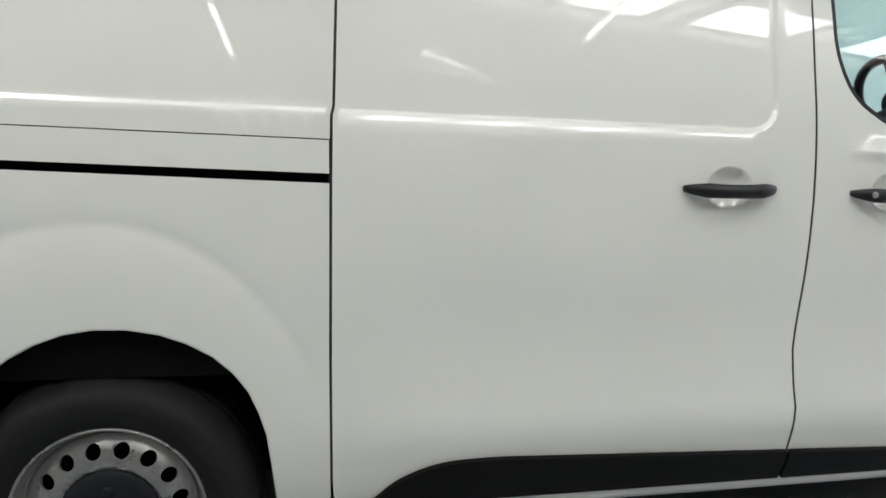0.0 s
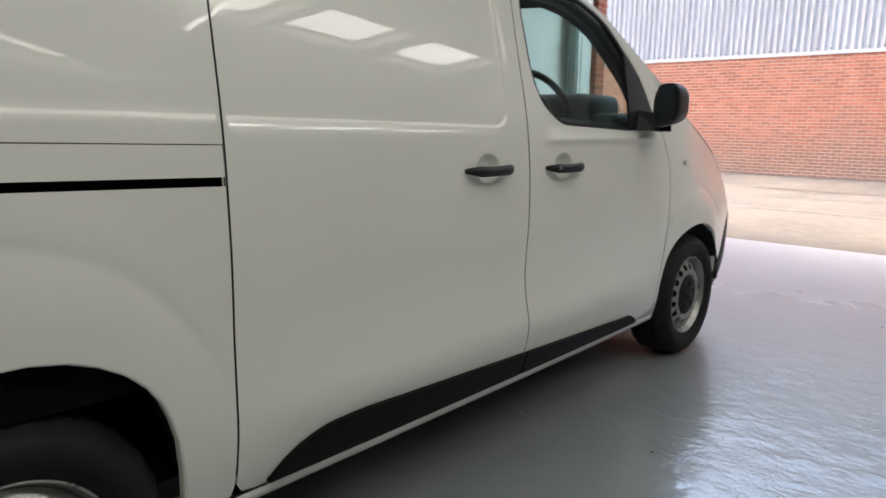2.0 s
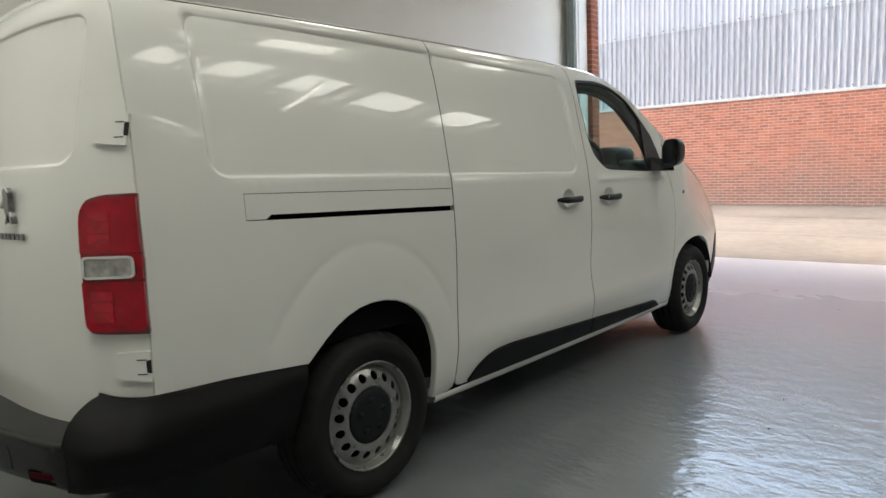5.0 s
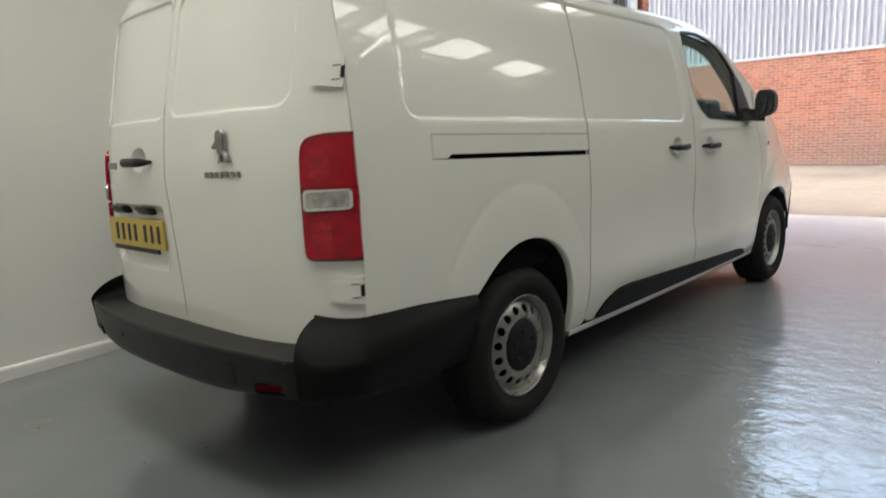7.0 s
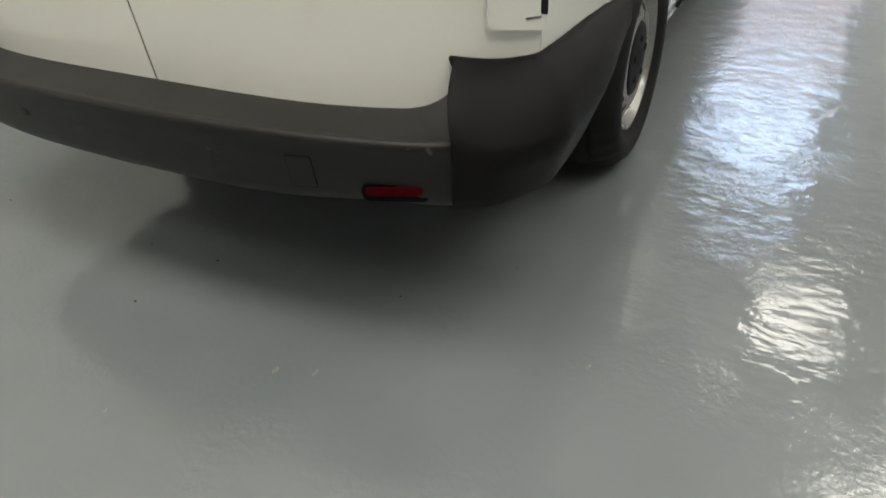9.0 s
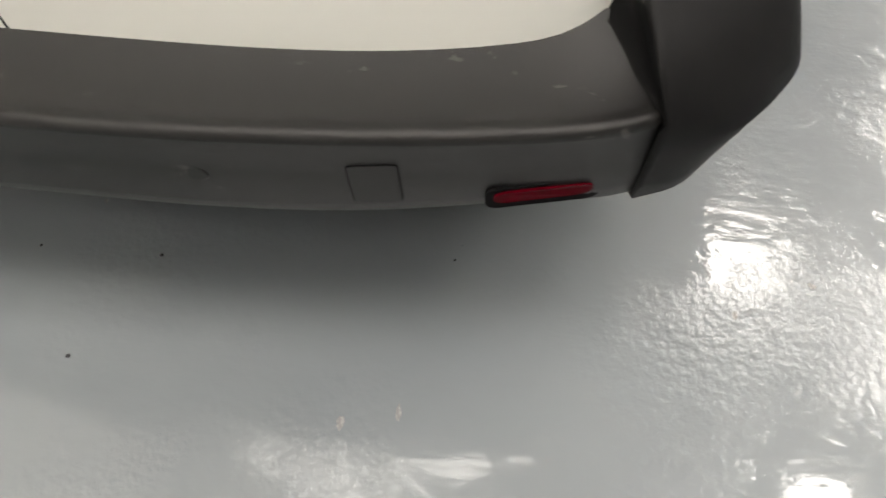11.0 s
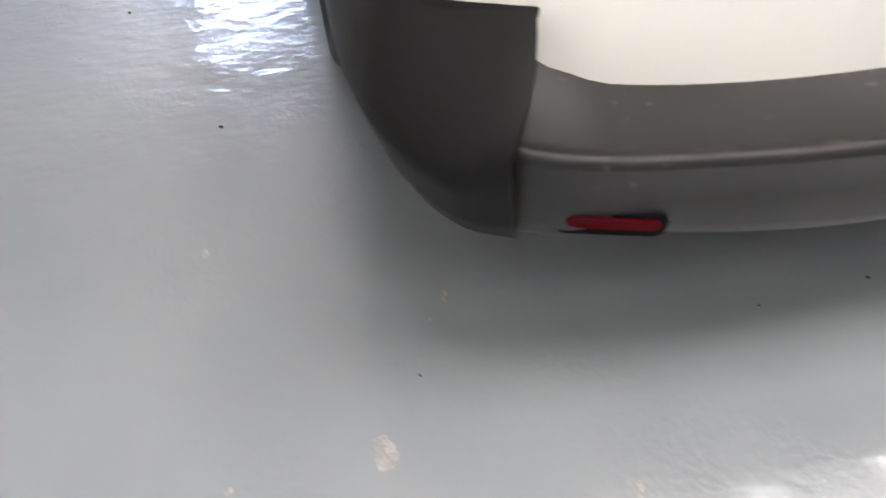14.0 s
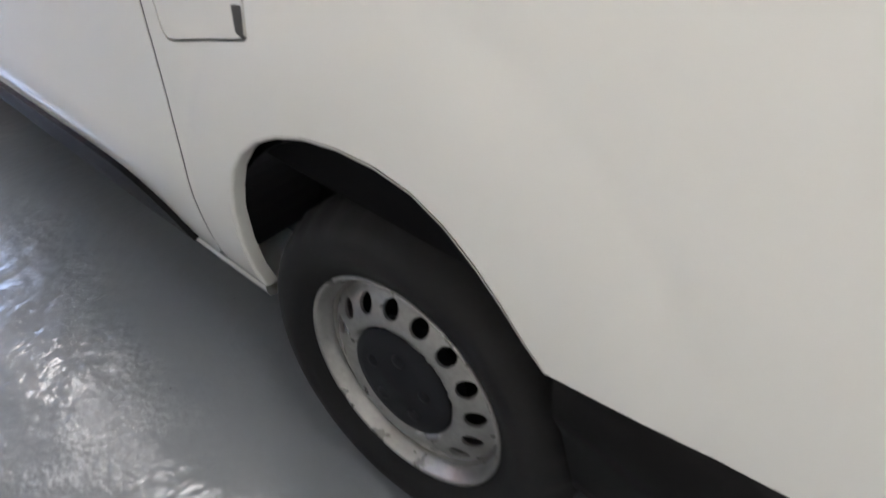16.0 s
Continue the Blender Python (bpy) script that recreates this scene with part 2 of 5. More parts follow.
        nz = nt.nodes.new("ShaderNodeTexNoise")
        nz.inputs["Scale"].default_value = 45
        nt.links.new(co.outputs["Object"], nz.inputs["Vector"])
        nt.links.new(nz.outputs["Color"], warp.inputs[0])
        nt.links.new(co.outputs["Object"], warp.inputs[2])
        nt.links.new(warp.outputs[0], v.inputs["Vector"])
        near = nt.nodes.new("ShaderNodeMapRange")
        near.inputs[1].default_value, near.inputs[2].default_value = size, size * 1.5
        near.inputs[3].default_value, near.inputs[4].default_value = 0.8, 0.0
        nt.links.new(v.outputs["Distance"], near.inputs[0])
        some = nt.nodes.new("ShaderNodeMath")
        some.operation = "LESS_THAN"
        some.inputs[1].default_value = keep
        sep = nt.nodes.new("ShaderNodeSeparateColor")
        nt.links.new(v.outputs["Color"], sep.inputs[0])
        nt.links.new(sep.outputs[0], some.inputs[0])
        both = nt.nodes.new("ShaderNodeMath")
        both.operation = "MULTIPLY"
        nt.links.new(near.outputs[0], both.inputs[0])
        nt.links.new(some.outputs[0], both.inputs[1])
        mix = nt.nodes.new("ShaderNodeMix")
        mix.data_type = "RGBA"
        mix.inputs["B"].default_value = tone
        nt.links.new(both.outputs[0], mix.inputs["Factor"])
        nt.links.new(colour, mix.inputs["A"])
        colour = mix.outputs["Result"]
    # paler blend towards the doorway, its daylight put into the floor's colour
    door_light = nt.nodes.new("ShaderNodeMapRange")
    door_light.inputs[1].default_value, door_light.inputs[2].default_value = 2.0, 7.0
    door_light.inputs[3].default_value, door_light.inputs[4].default_value = 0.0, 0.5
    nt.links.new(math_node("ADD", xyz.outputs[0], noise_at(1.4, 4)), door_light.inputs[0])
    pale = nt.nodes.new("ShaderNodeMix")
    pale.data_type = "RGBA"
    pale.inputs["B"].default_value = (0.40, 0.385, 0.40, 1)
    nt.links.new(door_light.outputs[0], pale.inputs["Factor"])
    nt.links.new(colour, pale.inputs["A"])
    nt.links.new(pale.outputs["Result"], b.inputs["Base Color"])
    return m


def yard_material():
    m = material("yard_concrete", (0.088, 0.068, 0.053), 0.9, vary=0.42, scale=0.7, fine=9, bump=0.5, bump_scale=60)
    return m


def scuffed(m, size, density, tone):
    """Adds pale rubbed marks of irregular shape to a material."""
    nt = m.node_tree
    b = nt.nodes["Principled BSDF"]
    old = b.inputs["Base Color"].links[0].from_socket
    co = nt.nodes.new("ShaderNodeTexCoord")
    mp = nt.nodes.new("ShaderNodeMapping")
    mp.inputs["Scale"].default_value = (1.6, 0.8, 1.0)
    nt.links.new(co.outputs["Object"], mp.inputs["Vector"])
    facs = []
    for scale, lo, hi in ((size, density, density + 0.03), (size * 0.22, 0.50, 0.60)):
        n = nt.nodes.new("ShaderNodeTexNoise")
        n.inputs["Scale"].default_value, n.inputs["Detail"].default_value = scale, 5
        nt.links.new(mp.outputs[0], n.inputs["Vector"])
        r = nt.nodes.new("ShaderNodeMapRange")
        r.inputs[1].default_value, r.inputs[2].default_value = lo, hi
        nt.links.new(n.outputs["Fac"], r.inputs[0])
        facs.append(r.outputs[0])
    mul = nt.nodes.new("ShaderNodeMath")
    mul.operation = "MULTIPLY"
    nt.links.new(facs[0], mul.inputs[0])
    nt.links.new(facs[1], mul.inputs[1])
    mix = nt.nodes.new("ShaderNodeMix")
    mix.data_type = "RGBA"
    mix.inputs["B"].default_value = (*tone, 1)
    nt.links.new(mul.outputs[0], mix.inputs["Factor"])
    nt.links.new(old, mix.inputs["A"])
    nt.links.new(mix.outputs["Result"], b.inputs["Base Color"])
    return m


def weathered(m, tone, low, high):
    """Rising damp and splashed dirt, ragged, from the foot of a wall upwards."""
    nt = m.node_tree
    b = nt.nodes["Principled BSDF"]
    old = b.inputs["Base Color"].links[0].from_socket
    geo, xyz, n, add, r, mix = (nt.nodes.new(k) for k in ("ShaderNodeNewGeometry", "ShaderNodeSeparateXYZ", "ShaderNodeTexNoise", "ShaderNodeMath", "ShaderNodeMapRange", "ShaderNodeMix"))
    nt.links.new(geo.outputs["Position"], xyz.inputs[0])
    n.inputs["Scale"].default_value, n.inputs["Detail"].default_value = 0.9, 6
    nt.links.new(geo.outputs["Position"], n.inputs["Vector"])
    add.operation = "MULTIPLY_ADD"
    add.inputs[1].default_value = -1.6
    nt.links.new(n.outputs["Fac"], add.inputs[0])
    nt.links.new(xyz.outputs[2], add.inputs[2])
    r.inputs[1].default_value, r.inputs[2].default_value = low - 0.8, high - 0.8
    r.inputs[3].default_value, r.inputs[4].default_value = 0.75, 0.0
    nt.links.new(add.outputs[0], r.inputs[0])
    mix.data_type = "RGBA"
    mix.inputs["B"].default_value = (*tone, 1)
    nt.links.new(r.outputs[0], mix.inputs["Factor"])
    nt.links.new(old, mix.inputs["A"])
    nt.links.new(mix.outputs["Result"], b.inputs["Base Color"])
    return m


weathered(BRICK, (0.150, 0.096, 0.072), 0.1, 1.7)
STEP = scuffed(material("step_plastic", (0.0064, 0.0060, 0.0058), 0.38, vary=0.18, scale=9, fine=14, bump=0.3, bump_scale=1400, rough_vary=0.06, spec=0.34), 42, 0.652, (0.052, 0.049, 0.046))
FLOOR = floor_material()
YARD = yard_material()


# ---------------------------------------------------------------- mesh helpers
def mesh_ob(name, bm, mat, smooth=False):
    me = bpy.data.meshes.new(name)
    bm.normal_update()
    bm.to_mesh(me)
    bm.free()
    me.materials.append(mat)
    if smooth:
        for f in me.polygons:
            f.use_smooth = True
    return new(name, me)


def part(name, bm, mat, parent, label="", smooth=False):
    ob = mesh_ob(name, bm, mat, smooth)
    ob.parent = parent
    if label:
        tagged(ob, label)
    return ob


def empty(name, label, category, at=(0, 0, 0), kind="", group=""):
    ob = new(name)
    ob.empty_display_size = 0.1
    ob.location = at
    return tagged(ob, label, category, group, kind)


def box(bm, lo, hi, bevel=0.0, segs=2, m=None):
    lo, hi = Vector(lo), Vector(hi)
    made = bmesh.ops.create_cube(bm, size=1.0)["verts"]
    for v in made:
        v.co = Vector((lo[i] + (v.co[i] + 0.5) * (hi[i] - lo[i]) for i in range(3)))
    if bevel:
        edges = list({e for v in made for e in v.link_edges})
        r = bmesh.ops.bevel(bm, geom=edges, offset=bevel, segments=segs, affect="EDGES", profile=0.5)
        made = list({v for f in r["faces"] for v in f.verts} | {v for v in made if v.is_valid})
    if m is not None:
        bmesh.ops.transform(bm, matrix=m, verts=[v for v in made if v.is_valid])
    return made


def boxed(lo, hi, bevel=0.0, segs=2, m=None):
    bm = bmesh.new()
    box(bm, lo, hi, bevel, segs, m)
    return bm


def prism(outline, lo, hi, axis, bevel=0.0):
    """A solid from a flat outline, drawn out along one axis (0, 1 or 2) from lo to hi."""
    bm = bmesh.new()

    def at(a, b, h):
        c = [a, b]
        c.insert(axis, h)
        return Vector(c)

    bottom = [bm.verts.new(at(a, b, lo)) for a, b in outline]
    top = [bm.verts.new(at(a, b, hi)) for a, b in outline]
    bm.faces.new(bottom)
    bm.faces.new(top)
    n = len(outline)
    for i in range(n):
        bm.faces.new((bottom[i], bottom[(i + 1) % n], top[(i + 1) % n], top[i]))
    bmesh.ops.recalc_face_normals(bm, faces=bm.faces)
    if bevel:
        edges = [e for e in bm.edges if len(e.link_faces) == 2 and e.calc_face_angle(0) > 0.5]
        bmesh.ops.bevel(bm, geom=edges, offset=bevel, segments=2, affect="EDGES", profile=0.5)
    return bm


def lathe(profile, segs, centre, sign=1, close=False):
    """Turns (r, d) pairs round the y axis; d goes outwards along sign * y."""
    bm = bmesh.new()
    rings = []
    for r, d in profile:
        rings.append([bm.verts.new((centre[0] + r * math.cos(2 * math.pi * k / segs), centre[1] + sign * d, centre[2] + r * math.sin(2 * math.pi * k / segs)))
                      for k in range(segs)])
    for a, b in zip(rings, rings[1:] + ([rings[0]] if close else [])):
        for k in range(segs):
            bm.faces.new((a[k], a[(k + 1) % segs], b[(k + 1) % segs], b[k]))
    bmesh.ops.recalc_face_normals(bm, faces=bm.faces)
    return bm


def loft(rows, closed=False):
    """A skin over rows of points."""
    bm = bmesh.new()
    rings = [[bm.verts.new(p) for p in row] for row in rows]
    for a, b in zip(rings, rings[1:]):
        n = len(a)
        for k in range(n if closed else n - 1):
            bm.faces.new((a[k], a[(k + 1) % n], b[(k + 1) % n], b[k]))
    return bm


def tube(points, radius, segs=8):
    bm = bmesh.new()
    rings = []
    pts = [Vector(p) for p in points]
    for i, p in enumerate(pts):
        d = (pts[min(i + 1, len(pts) - 1)] - pts[max(i - 1, 0)]).normalized()
        u = d.orthogonal().normalized()
        if rings:
            u = (rings[-1][1] - d * rings[-1][1].dot(d)).normalized()
        v = d.cross(u)
        rings.append(([bm.verts.new(p + radius * (u * math.cos(2 * math.pi * k / segs) + v * math.sin(2 * math.pi * k / segs))) for k in range(segs)], u))
    for (a, _), (b, _) in zip(rings, rings[1:]):
        for k in range(segs):
            bm.faces.new((a[k], a[(k + 1) % segs], b[(k + 1) % segs], b[k]))
    bm.faces.new(rings[0][0])
    bm.faces.new(rings[-1][0][::-1])
    bmesh.ops.recalc_face_normals(bm, faces=bm.faces)
    return bm


def curve(*pairs):
    """A smooth function through the given pairs."""
    xs, ys = np.array([a for a, _ in pairs], float), np.array([b for _, b in pairs], float)
    h = np.diff(xs)
    d = np.diff(ys) / h
    m = np.empty_like(ys)
    m[0], m[-1] = d[0], d[-1]
    for i in range(1, len(xs) - 1):
        m[i] = 0 if d[i - 1] * d[i] <= 0 else (h[i - 1] + h[i]) * 3 / ((2 * h[i] + h[i - 1]) / d[i - 1] + (h[i] + 2 * h[i - 1]) / d[i]) if True else 0

    def f(x):
        x = min(max(x, xs[0]), xs[-1])
        i = min(int(np.searchsorted(xs, x, side="right")) - 1, len(h) - 1)
        t = (x - xs[i]) / h[i]
        return float((2 * t**3 - 3 * t**2 + 1) * ys[i] + (t**3 - 2 * t**2 + t) * h[i] * m[i] + (3 * t**2 - 2 * t**3) * ys[i + 1] + (t**3 - t**2) * h[i] * m[i + 1])

    return f


def ease(a, b, x):
    t = min(max((x - a) / (b - a), 0.0), 1.0)
    return t * t * (3 - 2 * t)


def dense(loop, step, closed=True):
    out = []
    n = len(loop)
    for i in range(n if closed else n - 1):
        a, b = Vector(loop[i]), Vector(loop[(i + 1) % n])
        k = max(1, math.ceil((b - a).length / step))
        out += [a.lerp(b, j / k) for j in range(k)]
    if not closed:
        out.append(Vector(loop[-1]))
    return out


def inside(p, poly):
    x, y = p
    hit, j = False, len(poly) - 1
    for i in range(len(poly)):
        (xi, yi), (xj, yj) = poly[i], poly[j]
        if (yi > y) != (yj > y) and x < (xj - xi) * (y - yi) / (yj - yi) + xi:
            hit = not hit
        j = i
    return hit


def inset(loop, d):
    """The closed loop moved inwards by d."""
    n = len(loop)
    area = sum(loop[i][0] * loop[(i + 1) % n][1] - loop[(i + 1) % n][0] * loop[i][1] for i in range(n))
    s = 1 if area > 0 else -1
    out = []
    for i in range(n):
        a, b, c = Vector(loop[i - 1]), Vector(loop[i]), Vector(loop[(i + 1) % n])
        e, f = (b - a).normalized(), (c - b).normalized()
        n1, n2 = Vector((-e.y, e.x)) * s, Vector((-f.y, f.x)) * s
        m = n1 + n2
        m = m.normalized() if m.length > 1e-4 else n1
        out.append(b + m * d / max(m.dot(n1), 0.5))
    return out


def round_poly(corners, radius, n=5):
    """A closed outline with rounded corners; radius may be one for all or one a corner."""
    out = []
    k = len(corners)
    for i in range(k):
        r = radius[i] if isinstance(radius, (list, tuple)) else radius
        a, b, c = Vector(corners[i - 1]), Vector(corners[i]), Vector(corners[(i + 1) % k])
        if r <= 0:
            out.append(b)
            continue
        p, q = b + (a - b).normalized() * min(r, (a - b).length * 0.49), b + (c - b).normalized() * min(r, (c - b).length * 0.49)
        for j in range(n + 1):
            t = j / n
            out.append(p * (1 - t) ** 2 + b * 2 * t * (1 - t) + q * t * t)
    return out


def patch(outline, surf, sign, holes=(), lines=(), step=0.05, edge=0.06, depth=0.018, lip=0.006, off=0.0):
    """A bmesh-like set of points, faces and normals for a skin over the flat outline, bent by surf(u, v), with folded-in edges."""
    loops = [dense(outline, edge)] + [dense(h, edge) for h in holes]
    polys = [[tuple(v) for v in lp] for lp in loops]
    pts, edges = [], []
    for k, lp in enumerate(loops):
        for ring in ([lp, inset(lp, lip if k == 0 else -lip)] if lip else [lp]):
            s = len(pts)
            pts += [Vector(v) for v in ring]
            edges += [(s + i, s + (i + 1) % len(ring)) for i in range(len(ring))]
    for ln, closed in lines:
        lp = dense(ln, edge, closed)
        s = len(pts)
        pts += lp
        edges += [(s + i, s + i + 1) for i in range(len(lp) - 1)] + ([(s + len(lp) - 1, s)] if closed else [])
    us, vs = [p[0] for p in polys[0]], [p[1] for p in polys[0]]
    inner = [tuple(v) for v in inset(loops[0], step * 0.4)]
    nu, nv = int((max(us) - min(us)) / step) + 1, int((max(vs) - min(vs)) / step) + 1
    for i in range(nu + 1):
        for j in range(nv + 1):
            q = (min(us) + i * step + 0.0007, min(vs) + j * step + 0.0003)
            if inside(q, inner) and not any(inside(q, h) for h in polys[1:]):
                pts.append(Vector(q))
    from_cdt = geometry.delaunay_2d_cdt(pts, edges, [], 0, 1e-5)
    flat, faces = from_cdt[0], from_cdt[2]
    keep = []
    for f in faces:
        c = sum((flat[i] for i in f), Vector((0, 0))) / len(f)
        if inside(c, polys[0]) and not any(inside(c, h) for h in polys[1:]):
            keep.append(f)

    def normal(u, v):
        e = 0.002
        n = (Vector(surf(u + e, v)) - Vector(surf(u - e, v))).cross(Vector(surf(u, v + e)) - Vector(surf(u, v - e))).normalized()
        return n * sign

    cos, nos = [], []
    for v in flat:
        n = normal(*v)
        cos.append(Vector(surf(*v)) + n * off)
        nos.append(n)
    out = []
    for f in keep:
        a, b, c = (cos[i] for i in f[:3])
        n = (b - a).cross(c - a)
        out.append(list(f) if n.dot(nos[f[0]]) > 0 else list(f)[::-1])
    for lp in loops:
        if not depth:
            break
        base = len(cos)
        m = len(lp)
        mid = Vector(surf(*lp[0]))
        for v in lp:
            n = normal(*v)
            p = Vector(surf(*v)) + n * off
            cos += [p, p - n * depth]
            nos += [n, n]
        for i in range(m):
            a, b, c, d = base + 2 * i, base + 2 * ((i + 1) % m), base + 2 * ((i + 1) % m) + 1, base + 2 * i + 1
            out.append([a, b, c, d])
    top = len(flat)
    return cos, nos, out, top


def skin(name, data, mat, parent, label=""):
    cos, nos, faces, top = data
    me = bpy.data.meshes.new(name)
    me.from_pydata([tuple(c) for c in cos], [], faces)
    for poly in me.polygons:
        poly.use_smooth = all(i < top for i in poly.vertices)
    me.materials.append(mat)
    me.validate()
    ns = []
    for poly in me.polygons:
        for vi in poly.vertices:
            ns.append(tuple(nos[vi]) if vi < top else tuple(poly.normal))
    me.normals_split_custom_set(ns)
    ob = new(name, me)
    ob.parent = parent
    if label:
        tagged(ob, label)
    return ob


# ---------------------------------------------------------------- the van's skin
# x runs to the van's front from the rear axle, y to its left, z up from the floor.
HALF = curve((0.18, 0.85), (0.27, 0.872), (0.33, 0.898), (0.42, 0.921), (0.54, 0.935), (0.70, 0.940), (0.90, 0.944), (1.10, 0.938), (1.26, 0.924),
             (1.40, 0.901), (1.55, 0.871), (1.70, 0.832), (1.78, 0.800), (1.83, 0.762), (1.86, 0.720), (1.88, 0.66))
PLAN = curve((-1.1, 0.90), (-0.83, 0.942), (-0.4, 0.968), (0, 0.985), (0.5, 0.995), (1.2, 1.0), (1.9, 1.0), (2.5, 0.996), (3.0, 0.985), (3.4, 0.972),
             (3.7, 0.950), (3.9, 0.910), (4.03, 0.850), (4.11, 0.74), (4.15, 0.55))
ROOF = curve((-0.9, 1.81), (-0.80, 1.840), (-0.5, 1.852), (0.5, 1.862), (1.1, 1.865), (1.68, 1.860), (2.04, 1.828), (2.28, 1.749), (2.55, 1.60), (2.83, 1.449),
             (3.15, 1.27), (3.4, 1.19), (3.7, 1.10), (3.95, 0.98), (4.1, 0.86), (4.15, 0.75))
REAR = curve((0.4, -1.015), (0.62, -1.022), (0.9, -1.030), (1.05, -1.031), (1.317, -1.008), (1.45, -0.981), (1.58, -0.953), (1.71, -0.924), (1.80, -0.902), (1.86, -0.865), (1.89, -0.82))
GAP_R = curve((0.4, -0.838), (0.83, -0.834), (1.26, -0.828), (1.46, -0.820), (1.63, -0.817), (1.80, -0.802), (1.88, -0.79))


def round_box(u, v, u0, u1, v0, v1, r):
    """How far (u, v) lies outside a box with round corners; negative inside."""
    du, dv = abs(u - (u0 + u1) / 2) - (u1 - u0) / 2 + r, abs(v - (v0 + v1) / 2) - (v1 - v0) / 2 + r
    return math.hypot(max(du, 0), max(dv, 0)) + min(max(du, dv), 0) - r


def side_half(x, z, flare=1.0):
    y = HALF(z) * PLAN(x)
    # shallow hollow along the doors, which flares out again at the sill
    mid = ease(0.35, 0.8, x) * (1 - ease(2.5, 2.85, x))
    y -= 0.008 * mid * math.exp(-(((z - 0.76) / 0.13) ** 2)) - 0.010 * mid * math.exp(-(((z - 0.50) / 0.07) ** 2))
    # rolled ledge under the side window
    y += 0.010 * ease(1.76, 1.86, x) * (1 - ease(2.60, 2.74, x)) * math.exp(-(((z - 1.196) / 0.016) ** 2))
    # wheel-arch flares
    for cx, a, b, amount in ((0.0, 0.535, 0.690, 0.0068), (3.275, 0.52, 0.60, 0.010)):
        rho = math.hypot((x - cx) / a, (z - 0.345) / b)
        y += flare * (amount * (1 - ease(0.80, 0.985, rho)) - 0.0026 * math.exp(-(((rho - 0.972) / 0.030) ** 2))) * ease(0.45, 0.75, z)
    # pressed-in upper panels
    d = round_box(x, z - 1.262 + 0.017 * x, -0.60, 1.575, 0.0, 0.535, 0.07)
    y -= 0.009 * (1 - ease(-0.012, 0.0, d))
    # the bonnet draws in
    y -= 0.10 * ease(3.0, 3.95, x) * ease(0.70, 1.15, z)
    return y


def side_skin(s):
    return lambda x, z: (x, s * side_half(x, z, 0.9 if s < 0 else 0.55), z)


def rear_x(y, z):
    w = HALF(z) * PLAN(-0.83)
    x = REAR(z) + (GAP_R(z) - REAR(z)) * (abs(y) / w) ** 4.2
    for y0, y1 in ((-0.70, -0.035), (0.0, 0.70)):
        d = round_box(y, z, y0, y1, 1.325, 1.775, 0.06)
        x += 0.007 * (1 - ease(-0.012, 0.0, d))
    # hollow round the number plate
    d = round_box(y, z, 0.035, 0.63, 0.735, 1.005, 0.05)
    x += 0.022 * (1 - ease(-0.035, 0.0, d))
    return x


def rear_skin(y, z):
    return (rear_x(y, z), y, z)


def arc(cx, cz, r, a0, a1, n):
    return [(cx + r * math.cos(radians(a0 + (a1 - a0) * k / n)), cz + r * math.sin(radians(a0 + (a1 - a0) * k / n))) for k in range(n + 1)]


ARCH_R = [(0.3773, 0.3), (0.3743, 0.36), (0.3674, 0.44), (0.3573, 0.5262), (0.3412, 0.5827), (0.3189, 0.6366), (0.287, 0.6826), (0.2443, 0.7231), (0.1918, 0.7548), (0.1332, 0.7773), (0.0666, 0.7896), (0.0, 0.7906), (-0.0614, 0.781), (-0.1201, 0.7595), (-0.1742, 0.7293), (-0.2237, 0.6913), (-0.2667, 0.6507), (-0.302, 0.6185)]
ARCH_L = [(x + 0.013 + 0.024 * ease(0.0, 0.3, -x) + 0.009 * ease(0.1, 0.35, x) * ease(0.3, 0.5, z), z - 0.017 * ease(0.05, 0.3, -x)) for x, z in ARCH_R]
ARCH_F = [(2.895, 0.300), (2.875, 0.38), (2.866, 0.46), (2.876, 0.53), (2.900, 0.59), (2.940, 0.637), (2.995, 0.675), (3.065, 0.703), (3.145, 0.722), (3.225, 0.733), (3.30, 0.736), (3.375, 0.731), (3.45, 0.714), (3.52, 0.685), (3.58, 0.642), (3.63, 0.585), (3.662, 0.52), (3.675, 0.45), (3.672, 0.38)]
GAP = 0.0031
DOOR_REAR = [(0.553, 1.846), (0.547, 1.826), (0.527, 1.743), (0.516, 1.58), (0.511, 1.42), (0.507, 1.268), (0.502, 1.250), (0.500, 1.10), (0.498, 0.70), (0.499, 0.50), (0.500, 0.375)]
DOOR_FRONT = [(1.707, 1.844), (1.700, 1.825), (1.678, 1.70), (1.668, 1.55), (1.672, 1.40), (1.679, 1.24), (1.683, 1.07), (1.682, 0.83), (1.679, 0.69), (1.690, 0.60), (1.702, 0.53), (1.710, 0.40), (1.710, 0.310)]
DOOR_NOSE = [(2.775, 1.215), (2.866, 1.07), (2.888, 0.90), (2.886, 0.736), (2.850, 0.56), (2.835, 0.42), (2.86, 0.310)]
RAIL = [(-0.497, 1.222), (0.4985, 1.199), (0.4985, 1.104), (-0.420, 1.131), (-0.499, 1.134)]


def shift(line, dx):
    return [(x + dx, z) for x, z in line]


def roof_line(x0, x1, n, dz=0.0):
    return [(x0 + (x1 - x0) * k / n, ROOF(x0 + (x1 - x0) * k / n) - dz) for k in range(n + 1)]


